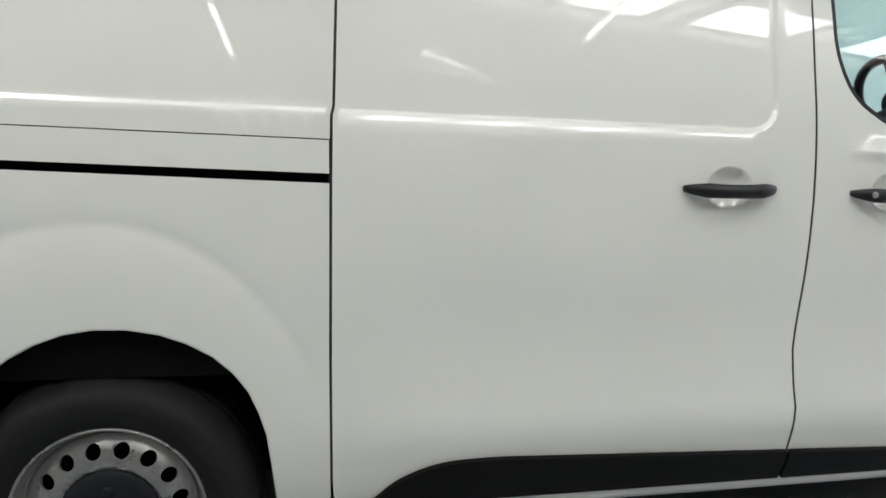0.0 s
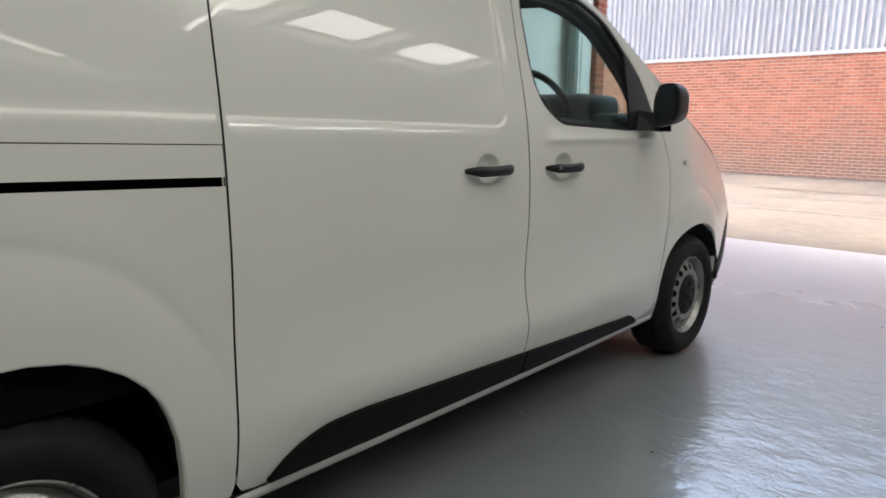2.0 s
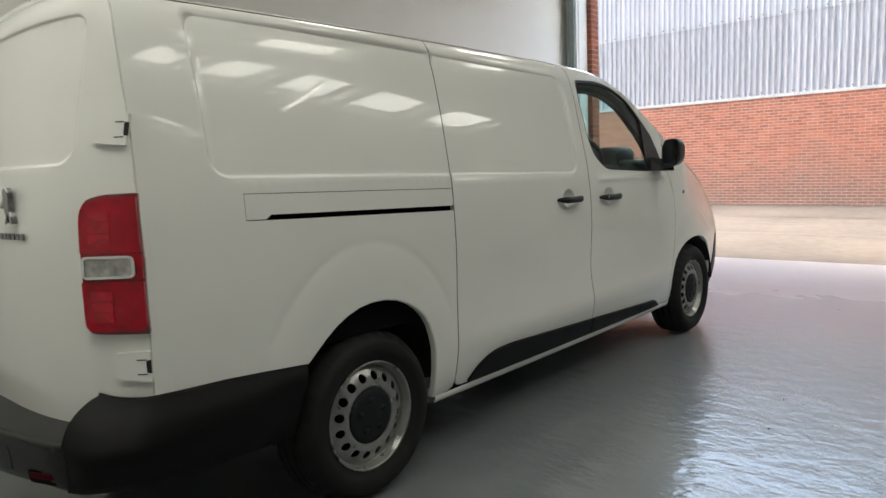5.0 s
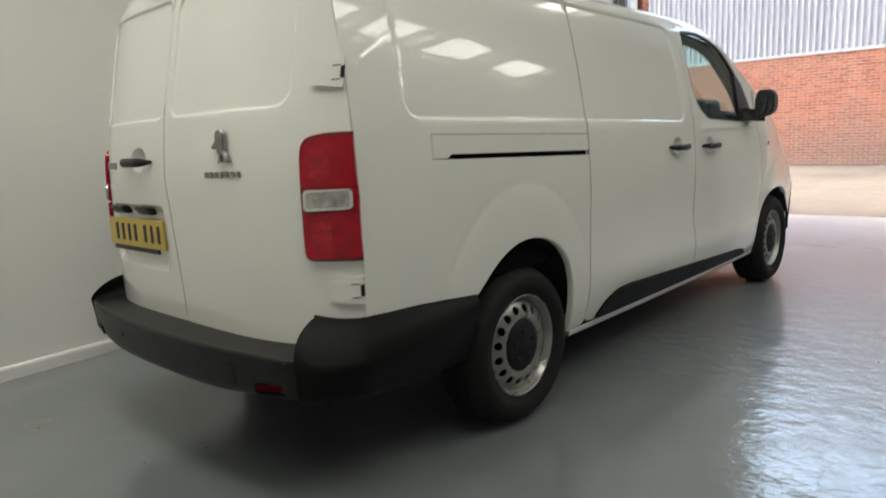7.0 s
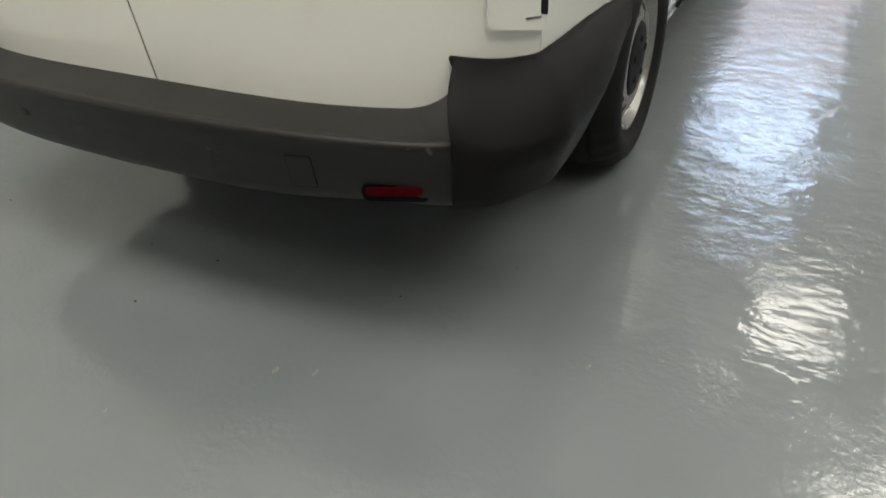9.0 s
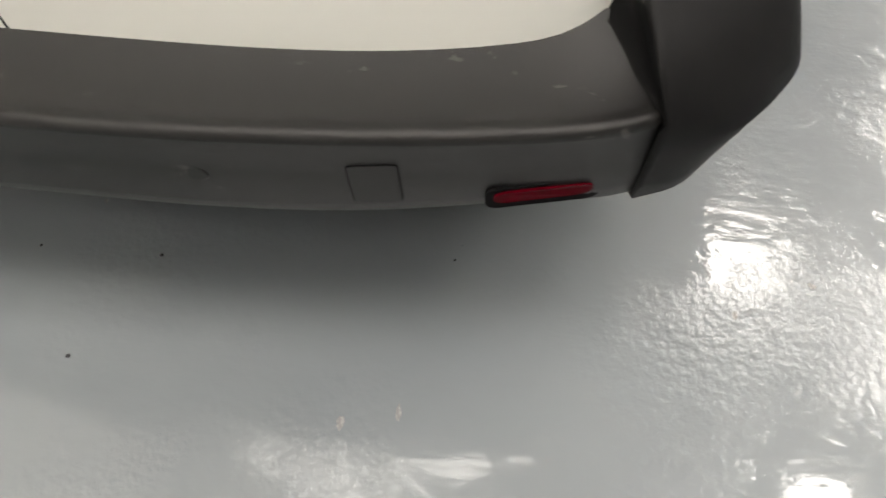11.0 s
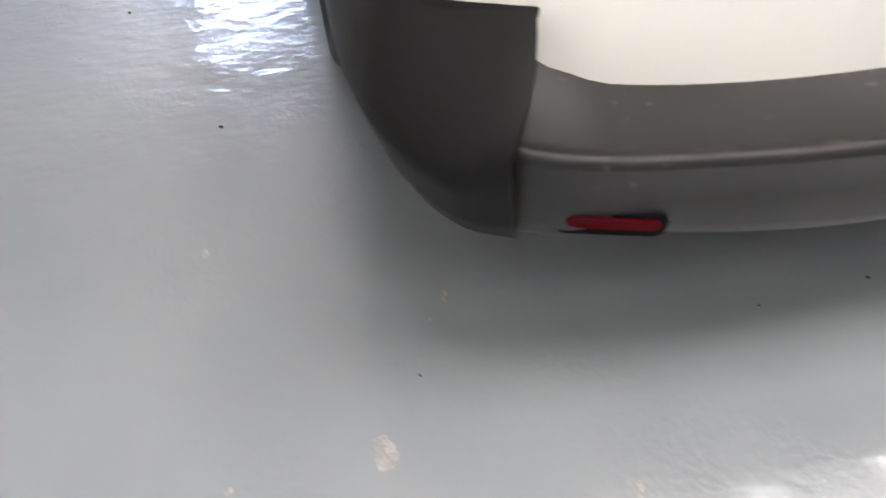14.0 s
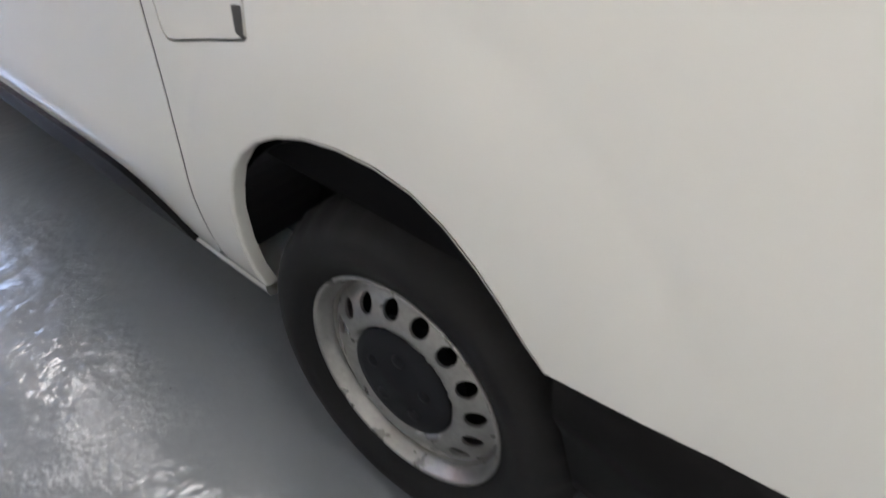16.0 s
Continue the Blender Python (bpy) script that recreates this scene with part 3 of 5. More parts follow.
def build_wheel(van, cx, s):
    y0 = s * 0.896
    c = (cx, y0, 0.336)
    wheel = new("wheel")
    wheel.parent = van
    wheel.location = (0, 0, 0)
    prof = [(0.208, -0.004), (0.218, 0.004), (0.226, 0.006), (0.240, 0.018), (0.262, 0.026), (0.285, 0.025), (0.300, 0.017), (0.315, 0.001), (0.326, -0.022), (0.3325, -0.035)]
    groove = [(0.333, -0.052), (0.326, -0.054), (0.326, -0.061), (0.333, -0.063), (0.334, -0.098), (0.327, -0.100), (0.327, -0.109), (0.334, -0.111),
              (0.333, -0.146), (0.326, -0.148), (0.326, -0.155), (0.333, -0.157)]
    back = [(0.3325, -0.175), (0.326, -0.188), (0.300, -0.205), (0.262, -0.212), (0.215, -0.205), (0.205, -0.19)]
    bm = lathe(prof + groove + back, 120, c, s)
    bm.verts.ensure_lookup_table()
    n = 120
    for row in (7, 8, 9, 22, 23):
        for k in range(n):
            if k % 4 == 0:
                v = bm.verts[row * n + k]
                v.co.x, v.co.z = c[0] + (v.co.x - c[0]) * 0.978, c[2] + (v.co.z - c[2]) * 0.978
    part("tyre", bm, RUBBER, wheel, "black rubber tyre", True)
    rim = part("rim", lathe([(0.196, -0.026), (0.199, -0.016), (0.204, -0.010), (0.206, 0.003), (0.210, 0.007), (0.214, 0.006), (0.214, -0.004), (0.204, -0.010)], 72, c, s), STEEL, wheel, "silver steel rim edge", True)
    # the barrel's darker steel carries the shade inside the rim as well as dirt
    part("barrel", lathe([(0.200, -0.19), (0.190, -0.12), (0.186, -0.055), (0.188, -0.032), (0.196, -0.0265)], 72, c, s), DUSTY_SHADED, rim, "dull dusty inside of the rim, darkened for shade", True)
    # the pierced disc
    depth = curve((0.0, -0.025), (0.106, -0.012), (0.116, 0.000), (0.129, 0.001), (0.157, -0.008), (0.174, -0.019), (0.188, -0.030))
    holes = [[(0.156 * math.cos(a) + 0.0178 * math.cos(b), 0.156 * math.sin(a) + 0.0178 * math.sin(b)) for b in (2 * math.pi * q / 12 for q in range(12))]
             for a in (2 * math.pi * (k + 0.5) / 16 for k in range(16))]
    ring = [(0.188 * math.cos(2 * math.pi * k / 64), 0.188 * math.sin(2 * math.pi * k / 64)) for k in range(64)]
    hub_hole = [(0.10 * math.cos(2 * math.pi * k / 40), 0.10 * math.sin(2 * math.pi * k / 40)) for k in range(40)]
    surf = lambda u, v: (c[0] + u, c[1] + s * depth(math.hypot(u, v)), c[2] + v)
    skin("disc", patch(ring, surf, -s, holes + [hub_hole], (), 0.012, 0.02, 0.006, 0.0), STEEL, rim, "pierced disc")
    # flat near-black plate colours in the shade behind the pierced disc
    part("hollow_shade", lathe([(0.19, -0.085), (0.001, -0.085)], 48, c, s), DARK, wheel, "near-black plate for the shade behind the disc")
    cap = part("hub_cap", lathe([(0.109, -0.045), (0.110, -0.006), (0.106, 0.000), (0.085, 0.004), (0.045, 0.007), (0.030, 0.012), (0.001, 0.014)], 48, c, s), HUB, wheel, "black plastic hub cap", True)
    for k in range(5):
        a = 2 * math.pi * k / 5 + 0.3
        cc = (c[0] + 0.062 * math.cos(a), c[1], c[2] + 0.062 * math.sin(a))
        part("bolt_cover", lathe([(0.013, -0.002), (0.012, 0.009), (0.008, 0.0115), (0.001, 0.012)], 12, cc, s), HUB, cap, "", True)
    return wheel


def bumper_rails(k):
    """Plan points of a bumper corner's top, middle and lower lines, from its inner edge (k = 0) round to the wheel arch (k = 1); y positive."""
    top = (curve((0, -0.940), (0.15, -0.918), (0.3, -0.885), (0.45, -0.845), (0.6, -0.70), (1, -0.305))(k), curve((0, 0.745), (0.15, 0.802), (0.3, 0.852), (0.45, 0.890), (0.6, 0.905), (1, 0.910))(k), curve((0, 0.657), (0.15, 0.650), (0.3, 0.646), (0.45, 0.646), (0.6, 0.640), (1, 0.618))(k))
    mid = (curve((0, -1.070), (0.15, -1.050), (0.3, -0.985), (0.45, -0.890), (0.6, -0.70), (1, -0.338))(k), curve((0, 0.795), (0.15, 0.860), (0.3, 0.918), (0.45, 0.944), (0.6, 0.946), (1, 0.918))(k), 0.545 - 0.025 * ease(0.0, 0.2, k))
    low = (curve((0, -1.062), (0.15, -1.032), (0.3, -0.955), (0.45, -0.865), (0.6, -0.69), (1, -0.365))(k), curve((0, 0.786), (0.15, 0.842), (0.3, 0.888), (0.45, 0.904), (0.6, 0.896), (1, 0.885))(k), curve((0, 0.412), (0.15, 0.412), (0.3, 0.408), (0.45, 0.398), (0.6, 0.385), (1, 0.372))(k))
    return Vector(top), Vector(mid), Vector(low)


SHIFT = -0.013                     # the bumper sits a little to the right of the middle
LIP = curve((0, -1.160), (0.2, -1.156), (0.45, -1.138), (0.62, -1.114), (0.72, -1.092), (0.785, -1.066), (0.80, -1.054), (0.85, -1.0))


def build_bumper(van):
    bumper = new("rear_bumper")
    bumper.parent = van
    tagged(bumper, "dark grey textured plastic step bumper with scuffs")
    rows = []
    for k in range(65):
        y = -0.835 + 1.67 * k / 64
        lip, inn = LIP(abs(y)), rear_x(min(max(y, -0.70), 0.70), 0.56) + 0.030 - 0.014 * ease(0.60, 0.68, abs(y))
        low = 0.388 + 0.026 * ease(0.35, 0.8, abs(y))
        keep = 1 - 0.6 * ease(0.62, 0.80, abs(y))
        top = 0.549 - 0.002 * ease(0.5, 0.8, abs(y))
        rise = 0.026 * ease(0.655, 0.73, abs(y))
        rows.append([(inn, y, top + 0.010 + rise), (inn - 0.01, y, top + 0.006 + 0.7 * rise), (lip + 0.030, y, top + 0.000), (lip + 0.018, y, top + 0.0005), (lip + 0.010, y, top + 0.003), (lip + 0.004, y, top + 0.001), (lip + 0.001, y, top - 0.005),
                     (lip, y, top - 0.011), (lip + 0.004 * keep, y, top - 0.016), (lip + 0.009 * keep, y, top - 0.07), (lip + 0.015 * keep, y, low + 0.03), (lip + 0.022 * keep, y, low + 0.008), (lip + 0.035 * keep, y, low), (lip + 0.14, y, low + 0.01)])
    bm = loft(rows)
    bmesh.ops.translate(bm, vec=(0, SHIFT, 0), verts=bm.verts)
    bmesh.ops.recalc_face_normals(bm, faces=bm.faces)
    part("step", bm, STEP, bumper, "", True)
    for s in (-1, 1):
        rows = []
        for k in range(61):
            t, m, lo = bumper_rails(k / 60)
            inner = Vector((t.x + 0.02, t.y - 0.04, t.z - 0.02)) if k < 30 else Vector((t.x, t.y - 0.03, t.z))
            row = [inner, Vector((t.x + 0.006, t.y - 0.012, t.z + 0.001)), t + Vector((0, 0, -0.004))]
            for j in range(1, 7):
                f = j / 7
                q = t.lerp(m, f)
                bulge = 0.012 * math.sin(math.pi * f)
                puff = 1 - ease(0.0, 0.45, k / 60)
                row.append(q + Vector((-bulge * (1 - k / 60) - 0.009 * puff * math.sin(math.pi * f), bulge * (k / 60), 0.014 * puff * math.sin(math.pi * f))))
            row += [m, m.lerp(lo, 0.35) + Vector((0, 0.001, 0)), m.lerp(lo, 0.8), lo, lo + Vector((0.02 * (1 - k / 60), -0.03 * min(1, k / 15), -0.006 * (1 - k / 60))), lo + Vector((0.06 * (1 - k / 60), -0.12 * min(1, k / 15), 0.0))]
            wide = 0.026 * ease(0.22, 0.55, k / 60) * (1 - 0.6 * ease(0.6, 1.0, k / 60)) if s < 0 else 0.0
            near, drop = 1 - ease(0.0, 0.3, k / 60), 1 - ease(0.42, 0.60, k / 60)
            if s > 0:
                row = [p + Vector((0, near * (0.004 + 0.010 * math.exp(-(((p.z - 0.555) / 0.06) ** 2))), -0.009 * drop * ease(0.56, 0.62, p.z))) for p in row]
                tail = ease(0.58, 1.0, k / 60)
                row = [p + Vector((0.032 * tail, 0, -0.016 * tail * ease(0.50, 0.60, p.z))) for p in row]
            rows.append([(p.x, s * (p.y + wide * ease(0.66, 0.58, p.z)), p.z) for p in row])
        # the rolled inner edge, which runs down to the step in a hollow curve
        ridge = rows[0]
        t, m, lo = bumper_rails(0)
        out = 0.012 if s > 0 else 0.0
        foot_a, foot_b = Vector((-0.905, s * (0.702 + out), 0.572)), Vector((m.x + 0.006, s * (m.y - 0.006 + out), m.z + 0.003))
        for f in (0.06, 0.16, 0.32, 0.55, 0.8, 1.0):
            fold = []
            for i, p in enumerate(ridge):
                if i > 9:
                    fold.append((p[0] + 0.05 * min(1, 4 * f), p[1] - s * 0.006, p[2]))
                    continue
                g = max(0, i - 1) / 8
                q = Vector(p).lerp(foot_a.lerp(foot_b, g), f)
                hollow = math.sin(math.pi * f) * math.sin(math.pi * min(1, 0.15 + 0.85 * g)) * 0.010
                q += Vector((hollow, s * hollow * 0.5, -hollow * 0.8)) if f > 0.2 else Vector((-0.003, s * 0.0, 0.002))
                fold.append(tuple(q))
            rows.insert(0, fold)
        bm = loft(rows)
        bmesh.ops.remove_doubles(bm, verts=bm.verts, dist=0.0015)
        for v in bm.verts:
            v.co.y += SHIFT * ease(-0.80, -0.95, v.co.x)
        bmesh.ops.recalc_face_normals(bm, faces=bm.faces)
        part("corner_cap", bm, BUMPER, bumper, "", True)
        # round-ended rear reflector in its slot
        slot, lens = bmesh.new(), bmesh.new()
        for bmx, grow, out in ((slot, 0.0, 0.0022), (lens, -0.010, 0.0030)):
            outline = round_poly([(0.613 - grow, 0.414 - 1.5 * grow), (0.745 + grow, 0.424 - 1.5 * grow), (0.745 + grow, 0.463 + 0.5 * grow), (0.613 - grow, 0.453 + 0.5 * grow)], 0.016, 6)
            vs = [bmx.verts.new((LIP(abs(y)) + 0.010 + 0.10 * max(0, 0.50 - z) - out - (0.006 if grow < 0 else 0.004), s * y, z)) for y, z in outline]
            bmx.faces.new(vs)
            r = bmesh.ops.extrude_face_region(bmx, geom=bmx.faces[:])
            bmesh.ops.translate(bmx, vec=(0.012, 0, 0), verts=[v for v in r["geom"] if isinstance(v, bmesh.types.BMVert)])
            bmesh.ops.translate(bmx, vec=(0, SHIFT, 0), verts=bmx.verts)
            bmesh.ops.recalc_face_normals(bmx, faces=bmx.faces)
        refl = part("reflector", slot, DARK, bumper, "red reflector in a black slot")
        part("red_lens", lens, SHADE_RED, refl)
    # towing-eye cover and blanked sensor holes
    profile = curve((0.39, 0.022), (0.416, 0.0155), (0.479, 0.009), (0.533, 0.004))
    face_x = lambda y, z: (LIP(abs(y - SHIFT)) + profile(z), y, z)
    cover = round_poly([(-0.530, 0.432), (-0.474, 0.428), (-0.474, 0.498), (-0.530, 0.502)], 0.006, 3)
    skin("towing_eye_gap", patch(inset(cover, -0.0016), face_x, -1, (), (), 0.02, 0.02, 0.004, 0, 0.0004), DARK, bumper, "dark joint round the towing-eye cover")
    skin("towing_eye_cover", patch(cover, face_x, -1, (), (), 0.02, 0.02, 0.006, 0.002, 0.0012), STEP, bumper)
    for y in (-0.30, 0.30):
        part("sensor_blank", lathe([(0.013, 0.0), (0.011, 0.0025), (0.001, 0.0025)], 16, (0, 0, 0), 1), STEP, bumper).matrix_local = pose(LIP(abs(y)) + 0.010, y, 0.474, 0, 0, 90)
    return bumper


def build_van():
    van = empty("van", "white long-wheelbase panel van with grey plastic bumpers, parked on the floor", "van")
    body = new("body")
    body.parent = van
    tagged(body, "glossy white painted body shell")
    for s in (-1, 1):
        surf = side_skin(s)
        sg = 1 if s < 0 else -1
        # rear quarter, with the slot for the sliding door's rail
        edge_r = [(GAP_R(z) + 0.003, z) for z in (0.646 if s < 0 else 0.638, 0.8, 1.0, 1.2, 1.4, 1.6, 1.75, ROOF(-0.80) - 0.014)]
        out = edge_r + roof_line(-0.78, 0.546, 20, 0.014) + shift(DOOR_REAR, -GAP) + [(0.498, 0.345), (0.492, 0.318), (0.47, 0.306), (0.42, 0.302)]
        out += ARCH_R + [(-0.345, 0.6225), (-0.6, 0.640)] if s < 0 else ARCH_L + [(-0.315, 0.606), (-0.6, 0.634)]
        out = [q for i, q in enumerate(out) if i == 0 or (Vector(q) - Vector(out[i - 1])).length > 0.002]
        seam = [q for q in dense([(-0.60, 1.335), (-0.60, 1.74)], 0.05, False)]
        lines = []
        for dd in (0.0, -0.004, -0.008, -0.012):
            box_line = round_poly([(-0.60 - dd, 1.262 + 0.0102 - dd), (0.485, 1.254 - dd), (0.485, 1.785 + dd), (-0.60 - dd, 1.797 + dd)], [0.07, 0, 0, 0.07], 6)
            lines.append((box_line, True))
        for q in (0.86, 0.90, 0.925, 0.945, 0.96, 0.975, 0.99, 1.01, 1.03):
            lines.append(([(0.535 * q * math.cos(a), 0.345 + 0.69 * q * math.sin(a)) for a in np.linspace(radians(30), radians(146), 40)], False))
        flap = round_poly([(0.238, 0.884), (0.455, 0.815), (0.470, 0.985), (0.450, 1.045), (0.258, 1.070), (0.240, 1.03)], [0.012, 0.03, 0.03, 0.03, 0.03, 0.02], 5)
        holes = [RAIL] if s < 0 else [RAIL, flap]
        quarter = skin("quarter_panel", patch(out, surf, sg, holes, lines, 0.045, 0.045), PAINT, body)
        if s > 0:
            fuel = skin("fuel_flap", patch(inset(flap, 0.0045), surf, sg, (), (), 0.03, 0.03, 0.02, 0.004), PAINT, quarter, "white fuel filler flap")
            notch = round_poly([(0.2445, 0.884), (0.262, 0.890), (0.266, 0.925), (0.2445, 0.930)], 0.004, 3)
            skin("finger_notch", patch(notch, surf, sg, (), (), 0.02, 0.01, 0.004, 0, 0.001), SEAM, fuel, "dark finger notch")
        rail_cover = [(-0.494, 1.2195), (0.4965, 1.1965), (0.4965, 1.125), (-0.405, 1.1485), (-0.424, 1.1345), (-0.496, 1.1365)]
        cover = skin("rail_cover", patch(rail_cover, surf, sg, (), (), 0.05, 0.04, 0.03, 0.003), PAINT, body)
        # sliding door
        z0 = 0.318
        out = shift(DOOR_REAR, GAP)[:-1] + [(0.503, 0.40), (0.505, 0.345), (0.520, 0.320), (0.56, 0.312)] + [(1.70, 0.306)] + shift(DOOR_FRONT, -GAP)[::-1] + roof_line(1.69, 0.57, 14, 0.014)
        lines = []
        for dd in (0.0, -0.004, -0.008, -0.012):
            lines.append((round_poly([(0.525, 1.254 - dd), (1.575 + dd, 1.236 - dd), (1.575 + dd, 1.770 + dd), (0.55, 1.785 + dd)], [0, 0.07, 0.07, 0], 6), True))
        cups = [[(hx + 0.062 * math.cos(a), hz + 0.002 + 0.052 * math.sin(a)) for a in (2 * math.pi * k / 28 for k in range(28))] for hx, hz in ((1.450, 1.102), (1.905, 1.094))]
        door = skin("sliding_door", patch(out, surf, sg, [cups[0]], lines, 0.05, 0.05, 0.012), PAINT, body)
        # front door with its window opening
        win = round_poly([(1.742, 1.765), (1.716, 1.64), (1.728, 1.44), (1.775, 1.325), (1.90, 1.250), (2.44, 1.228), (2.735, 1.232), (2.585, 1.470), (2.335, 1.685), (2.16, 1.755), (1.99, 1.778)], [0.03, 0.05, 0.05, 0.06, 0.05, 0.02, 0.02, 0.08, 0.08, 0.06, 0.05], 4)
        top = [(x, ROOF(x) - 0.012) for x in (2.72, 2.6, 2.45, 2.3, 2.15, 2.0, 1.85, 1.74)]
        out = shift(DOOR_FRONT, GAP) + [(1.73, 0.306), (2.84, 0.306)] + shift(DOOR_NOSE, -GAP)[::-1] + top
        ledge = [([(1.76, zz), (2.74, zz)], False) for zz in (1.165, 1.178, 1.188, 1.196, 1.204, 1.214)]
        fdoor = skin("front_door", patch(out, surf, sg, [win, cups[1]], ledge, 0.05, 0.05, 0.012), PAINT, body)
        frame_in = inset(win, 0.013)
        skin("window_trim", patch(inset(win, -0.002), surf, sg, [frame_in], (), 0.05, 0.04, 0.02, 0, -0.003), BLACK, fdoor, "black rubber window trim")
        skin("window_glass", patch(inset(win, 0.010), surf, sg, (), (), 0.08, 0.05, 0.0, 0, -0.010), WINDOW, fdoor, "green-tinted side glass")
        lining = patch(inset(win, -0.03), surf, sg, [inset(win, 0.040)], (), 0.06, 0.04, 0.03, 0, -0.055)
        skin("frame_lining", lining, INTERIOR, fdoor, "dark door frame lining")
        near = patch(inset(win, -0.02), surf, sg, [inset(win, 0.020)], (), 0.06, 0.04, 0.02, 0, -0.026)
        skin("frame_lining", near, INTERIOR, fdoor, "dark door frame lining")
        sail = [(2.44, 1.236), (2.72, 1.240), (2.575, 1.468), (2.46, 1.56)]
        skin("window_corner", patch(sail, surf, sg, (), (), 0.05, 0.05, 0.01, 0, 0.002), BLACK, fdoor, "black triangle behind the mirror")
        # front wing
        out = shift(DOOR_NOSE, GAP) + [(2.865, 0.306)] + ARCH_F + [(3.72, 0.44), (3.80, 0.62), (3.86, 0.70), (3.98, 0.74), (4.10, 0.76)]
        out += [(x, ROOF(x) - 0.01) for x in (4.05, 3.9, 3.7, 3.5, 3.3, 3.1, 2.95, 2.80)]
        lines = [([(3.275 + 0.52 * q * math.cos(a), 0.345 + 0.60 * q * math.sin(a)) for a in np.linspace(radians(44), radians(134), 30)], False) for q in (0.86, 0.90, 0.925, 0.945, 0.96, 0.975, 0.99, 1.01, 1.03)]
        skin("front_wing", patch(out, surf, sg, (), lines, 0.045, 0.045), PAINT, body)
        # dark strips just under the skin stand in for the shade in the joints
        for line, mat in ((DOOR_REAR, BLACK), (DOOR_FRONT, BLACK), (DOOR_NOSE, SEAM)):
            joint_line = shift(line, -0.0045) + shift(line, 0.0045)[::-1]
            skin("joint_shade", patch(joint_line, surf, sg, (), (), 0.05, 0.04, 0.003, 0, -0.0012), mat, body, "dark strip set in the door joint for its shade")
        # windscreen pillar
        rows = []
        for k in range(17):
            x = 1.708 + 1.092 * k / 16
            z = ROOF(x) - 0.008
            rows.append([(x, s * (side_half(x, z - 0.06) - 0.016), z - 0.06), (x, s * (side_half(x, z - 0.02) - 0.014), z - 0.02), (x, s * side_half(x, z - 0.004), z - 0.004), (x + 0.004, s * (side_half(x, z) - 0.012), z + 0.006), (x + 0.02, s * (side_half(x, z) - 0.05), z + 0.012)])
        bm = loft(rows)
        bmesh.ops.recalc_face_normals(bm, faces=bm.faces)
        part("pillar", bm, PAINT, body, "", True)
        # sill strip, lower cladding and front bumper corner
        rows = [[(x, s * (side_half(x, 0.305) + 0.004 - 0.004), 0.303), (x, s * (side_half(x, 0.285) + 0.010), 0.292), (x, s * (side_half(x, 0.27) + 0.008), 0.272), (x, s * (side_half(x, 0.25) - 0.03), 0.262), (x, s * 0.70, 0.262)] for x in np.linspace(0.385, 2.885, 40)]
        bm = loft(rows)
        bmesh.ops.recalc_face_normals(bm, faces=bm.faces)
        part("sill", bm, PAINT, body, "", True)
        for a, b, names in ((0.592, 1.706, "rear"), (1.712, 2.672, "front")):
            if names == "rear":
                cl = round_poly([(0.590, 0.318), (0.655, 0.388), (0.76, 0.432), (0.90, 0.438), (1.705, 0.402), (1.705, 0.314)], [0.01, 0.05, 0.05, 0.05, 0.004, 0.004], 5)
            else:
                cl = round_poly([(1.714, 0.402), (2.50, 0.366), (2.60, 0.362), (2.675, 0.312), (1.714, 0.314)], [0.004, 0.02, 0.04, 0.02, 0.004], 5)
            skin("door_cladding", patch(cl, surf, sg, (), (), 0.04, 0.03, 0.02, 0.008, 0.013), BUMPER, door if names == "rear" else fdoor, "dark plastic lower cladding")
        cl = [(3.685, 0.40), (3.66, 0.30), (3.68, 0.22), (4.06, 0.22), (4.13, 0.40), (4.13, 0.72), (3.99, 0.735), (3.87, 0.695), (3.81, 0.615), (3.73, 0.44)]
        skin("front_bumper_corner", patch(cl, surf, sg, (), (), 0.04, 0.03, 0.03, 0.006, 0.004), BUMPER, body, "dark plastic front bumper corner")
        # near-black inner skin that closes the gaps and gives their shade as colour
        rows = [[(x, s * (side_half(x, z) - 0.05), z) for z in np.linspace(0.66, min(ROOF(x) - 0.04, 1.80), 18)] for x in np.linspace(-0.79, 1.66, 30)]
        part("gap_shade", loft(rows), DARK, body)
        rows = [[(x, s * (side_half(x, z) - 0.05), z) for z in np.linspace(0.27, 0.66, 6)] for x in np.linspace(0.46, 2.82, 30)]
        part("gap_shade", loft(rows), DARK, body)
        rows = [[(x, s * (side_half(x, z) - 0.07), z) for z in np.linspace(0.6, 1.225, 6)] for x in np.linspace(1.66, 2.85, 12)]
        part("door_lining", loft(rows), INTERIOR, body)
        # wheel housings
        for cx, r in ((0.0, 0.440), (3.275, 0.415)):
            pts = arc(cx, 0.345, r, 2, 178, 30)
            rows = [[(x, s * y, z) for x, z in pts] for y in (0.90, 0.875, 0.55)]
            bm = loft(rows)
            bm.faces.new([bm.verts.new((x, s * 0.56, z)) for x, z in pts])
            part("wheel_housing", bm, LINER, body)
            # lip of the arch
            edge = [Vector(q) for q in (ARCH_F if cx else ARCH_R if s < 0 else ARCH_L)]
            hub = Vector((cx, 0.36))
            rows = [[(q.x + (hub - q).normalized().x * cut, s * (side_half(q.x, q.y) - dd), q.y + (hub - q).normalized().y * cut) for q in edge] for cut, dd in ((0.0, 0.001), (0.004, 0.002), (0.006, 0.008), (0.005, 0.03))]
            bm = loft(rows)
            bmesh.ops.recalc_face_normals(bm, faces=bm.faces)
            part("arch_lip", bm, PAINT, body, "", True)
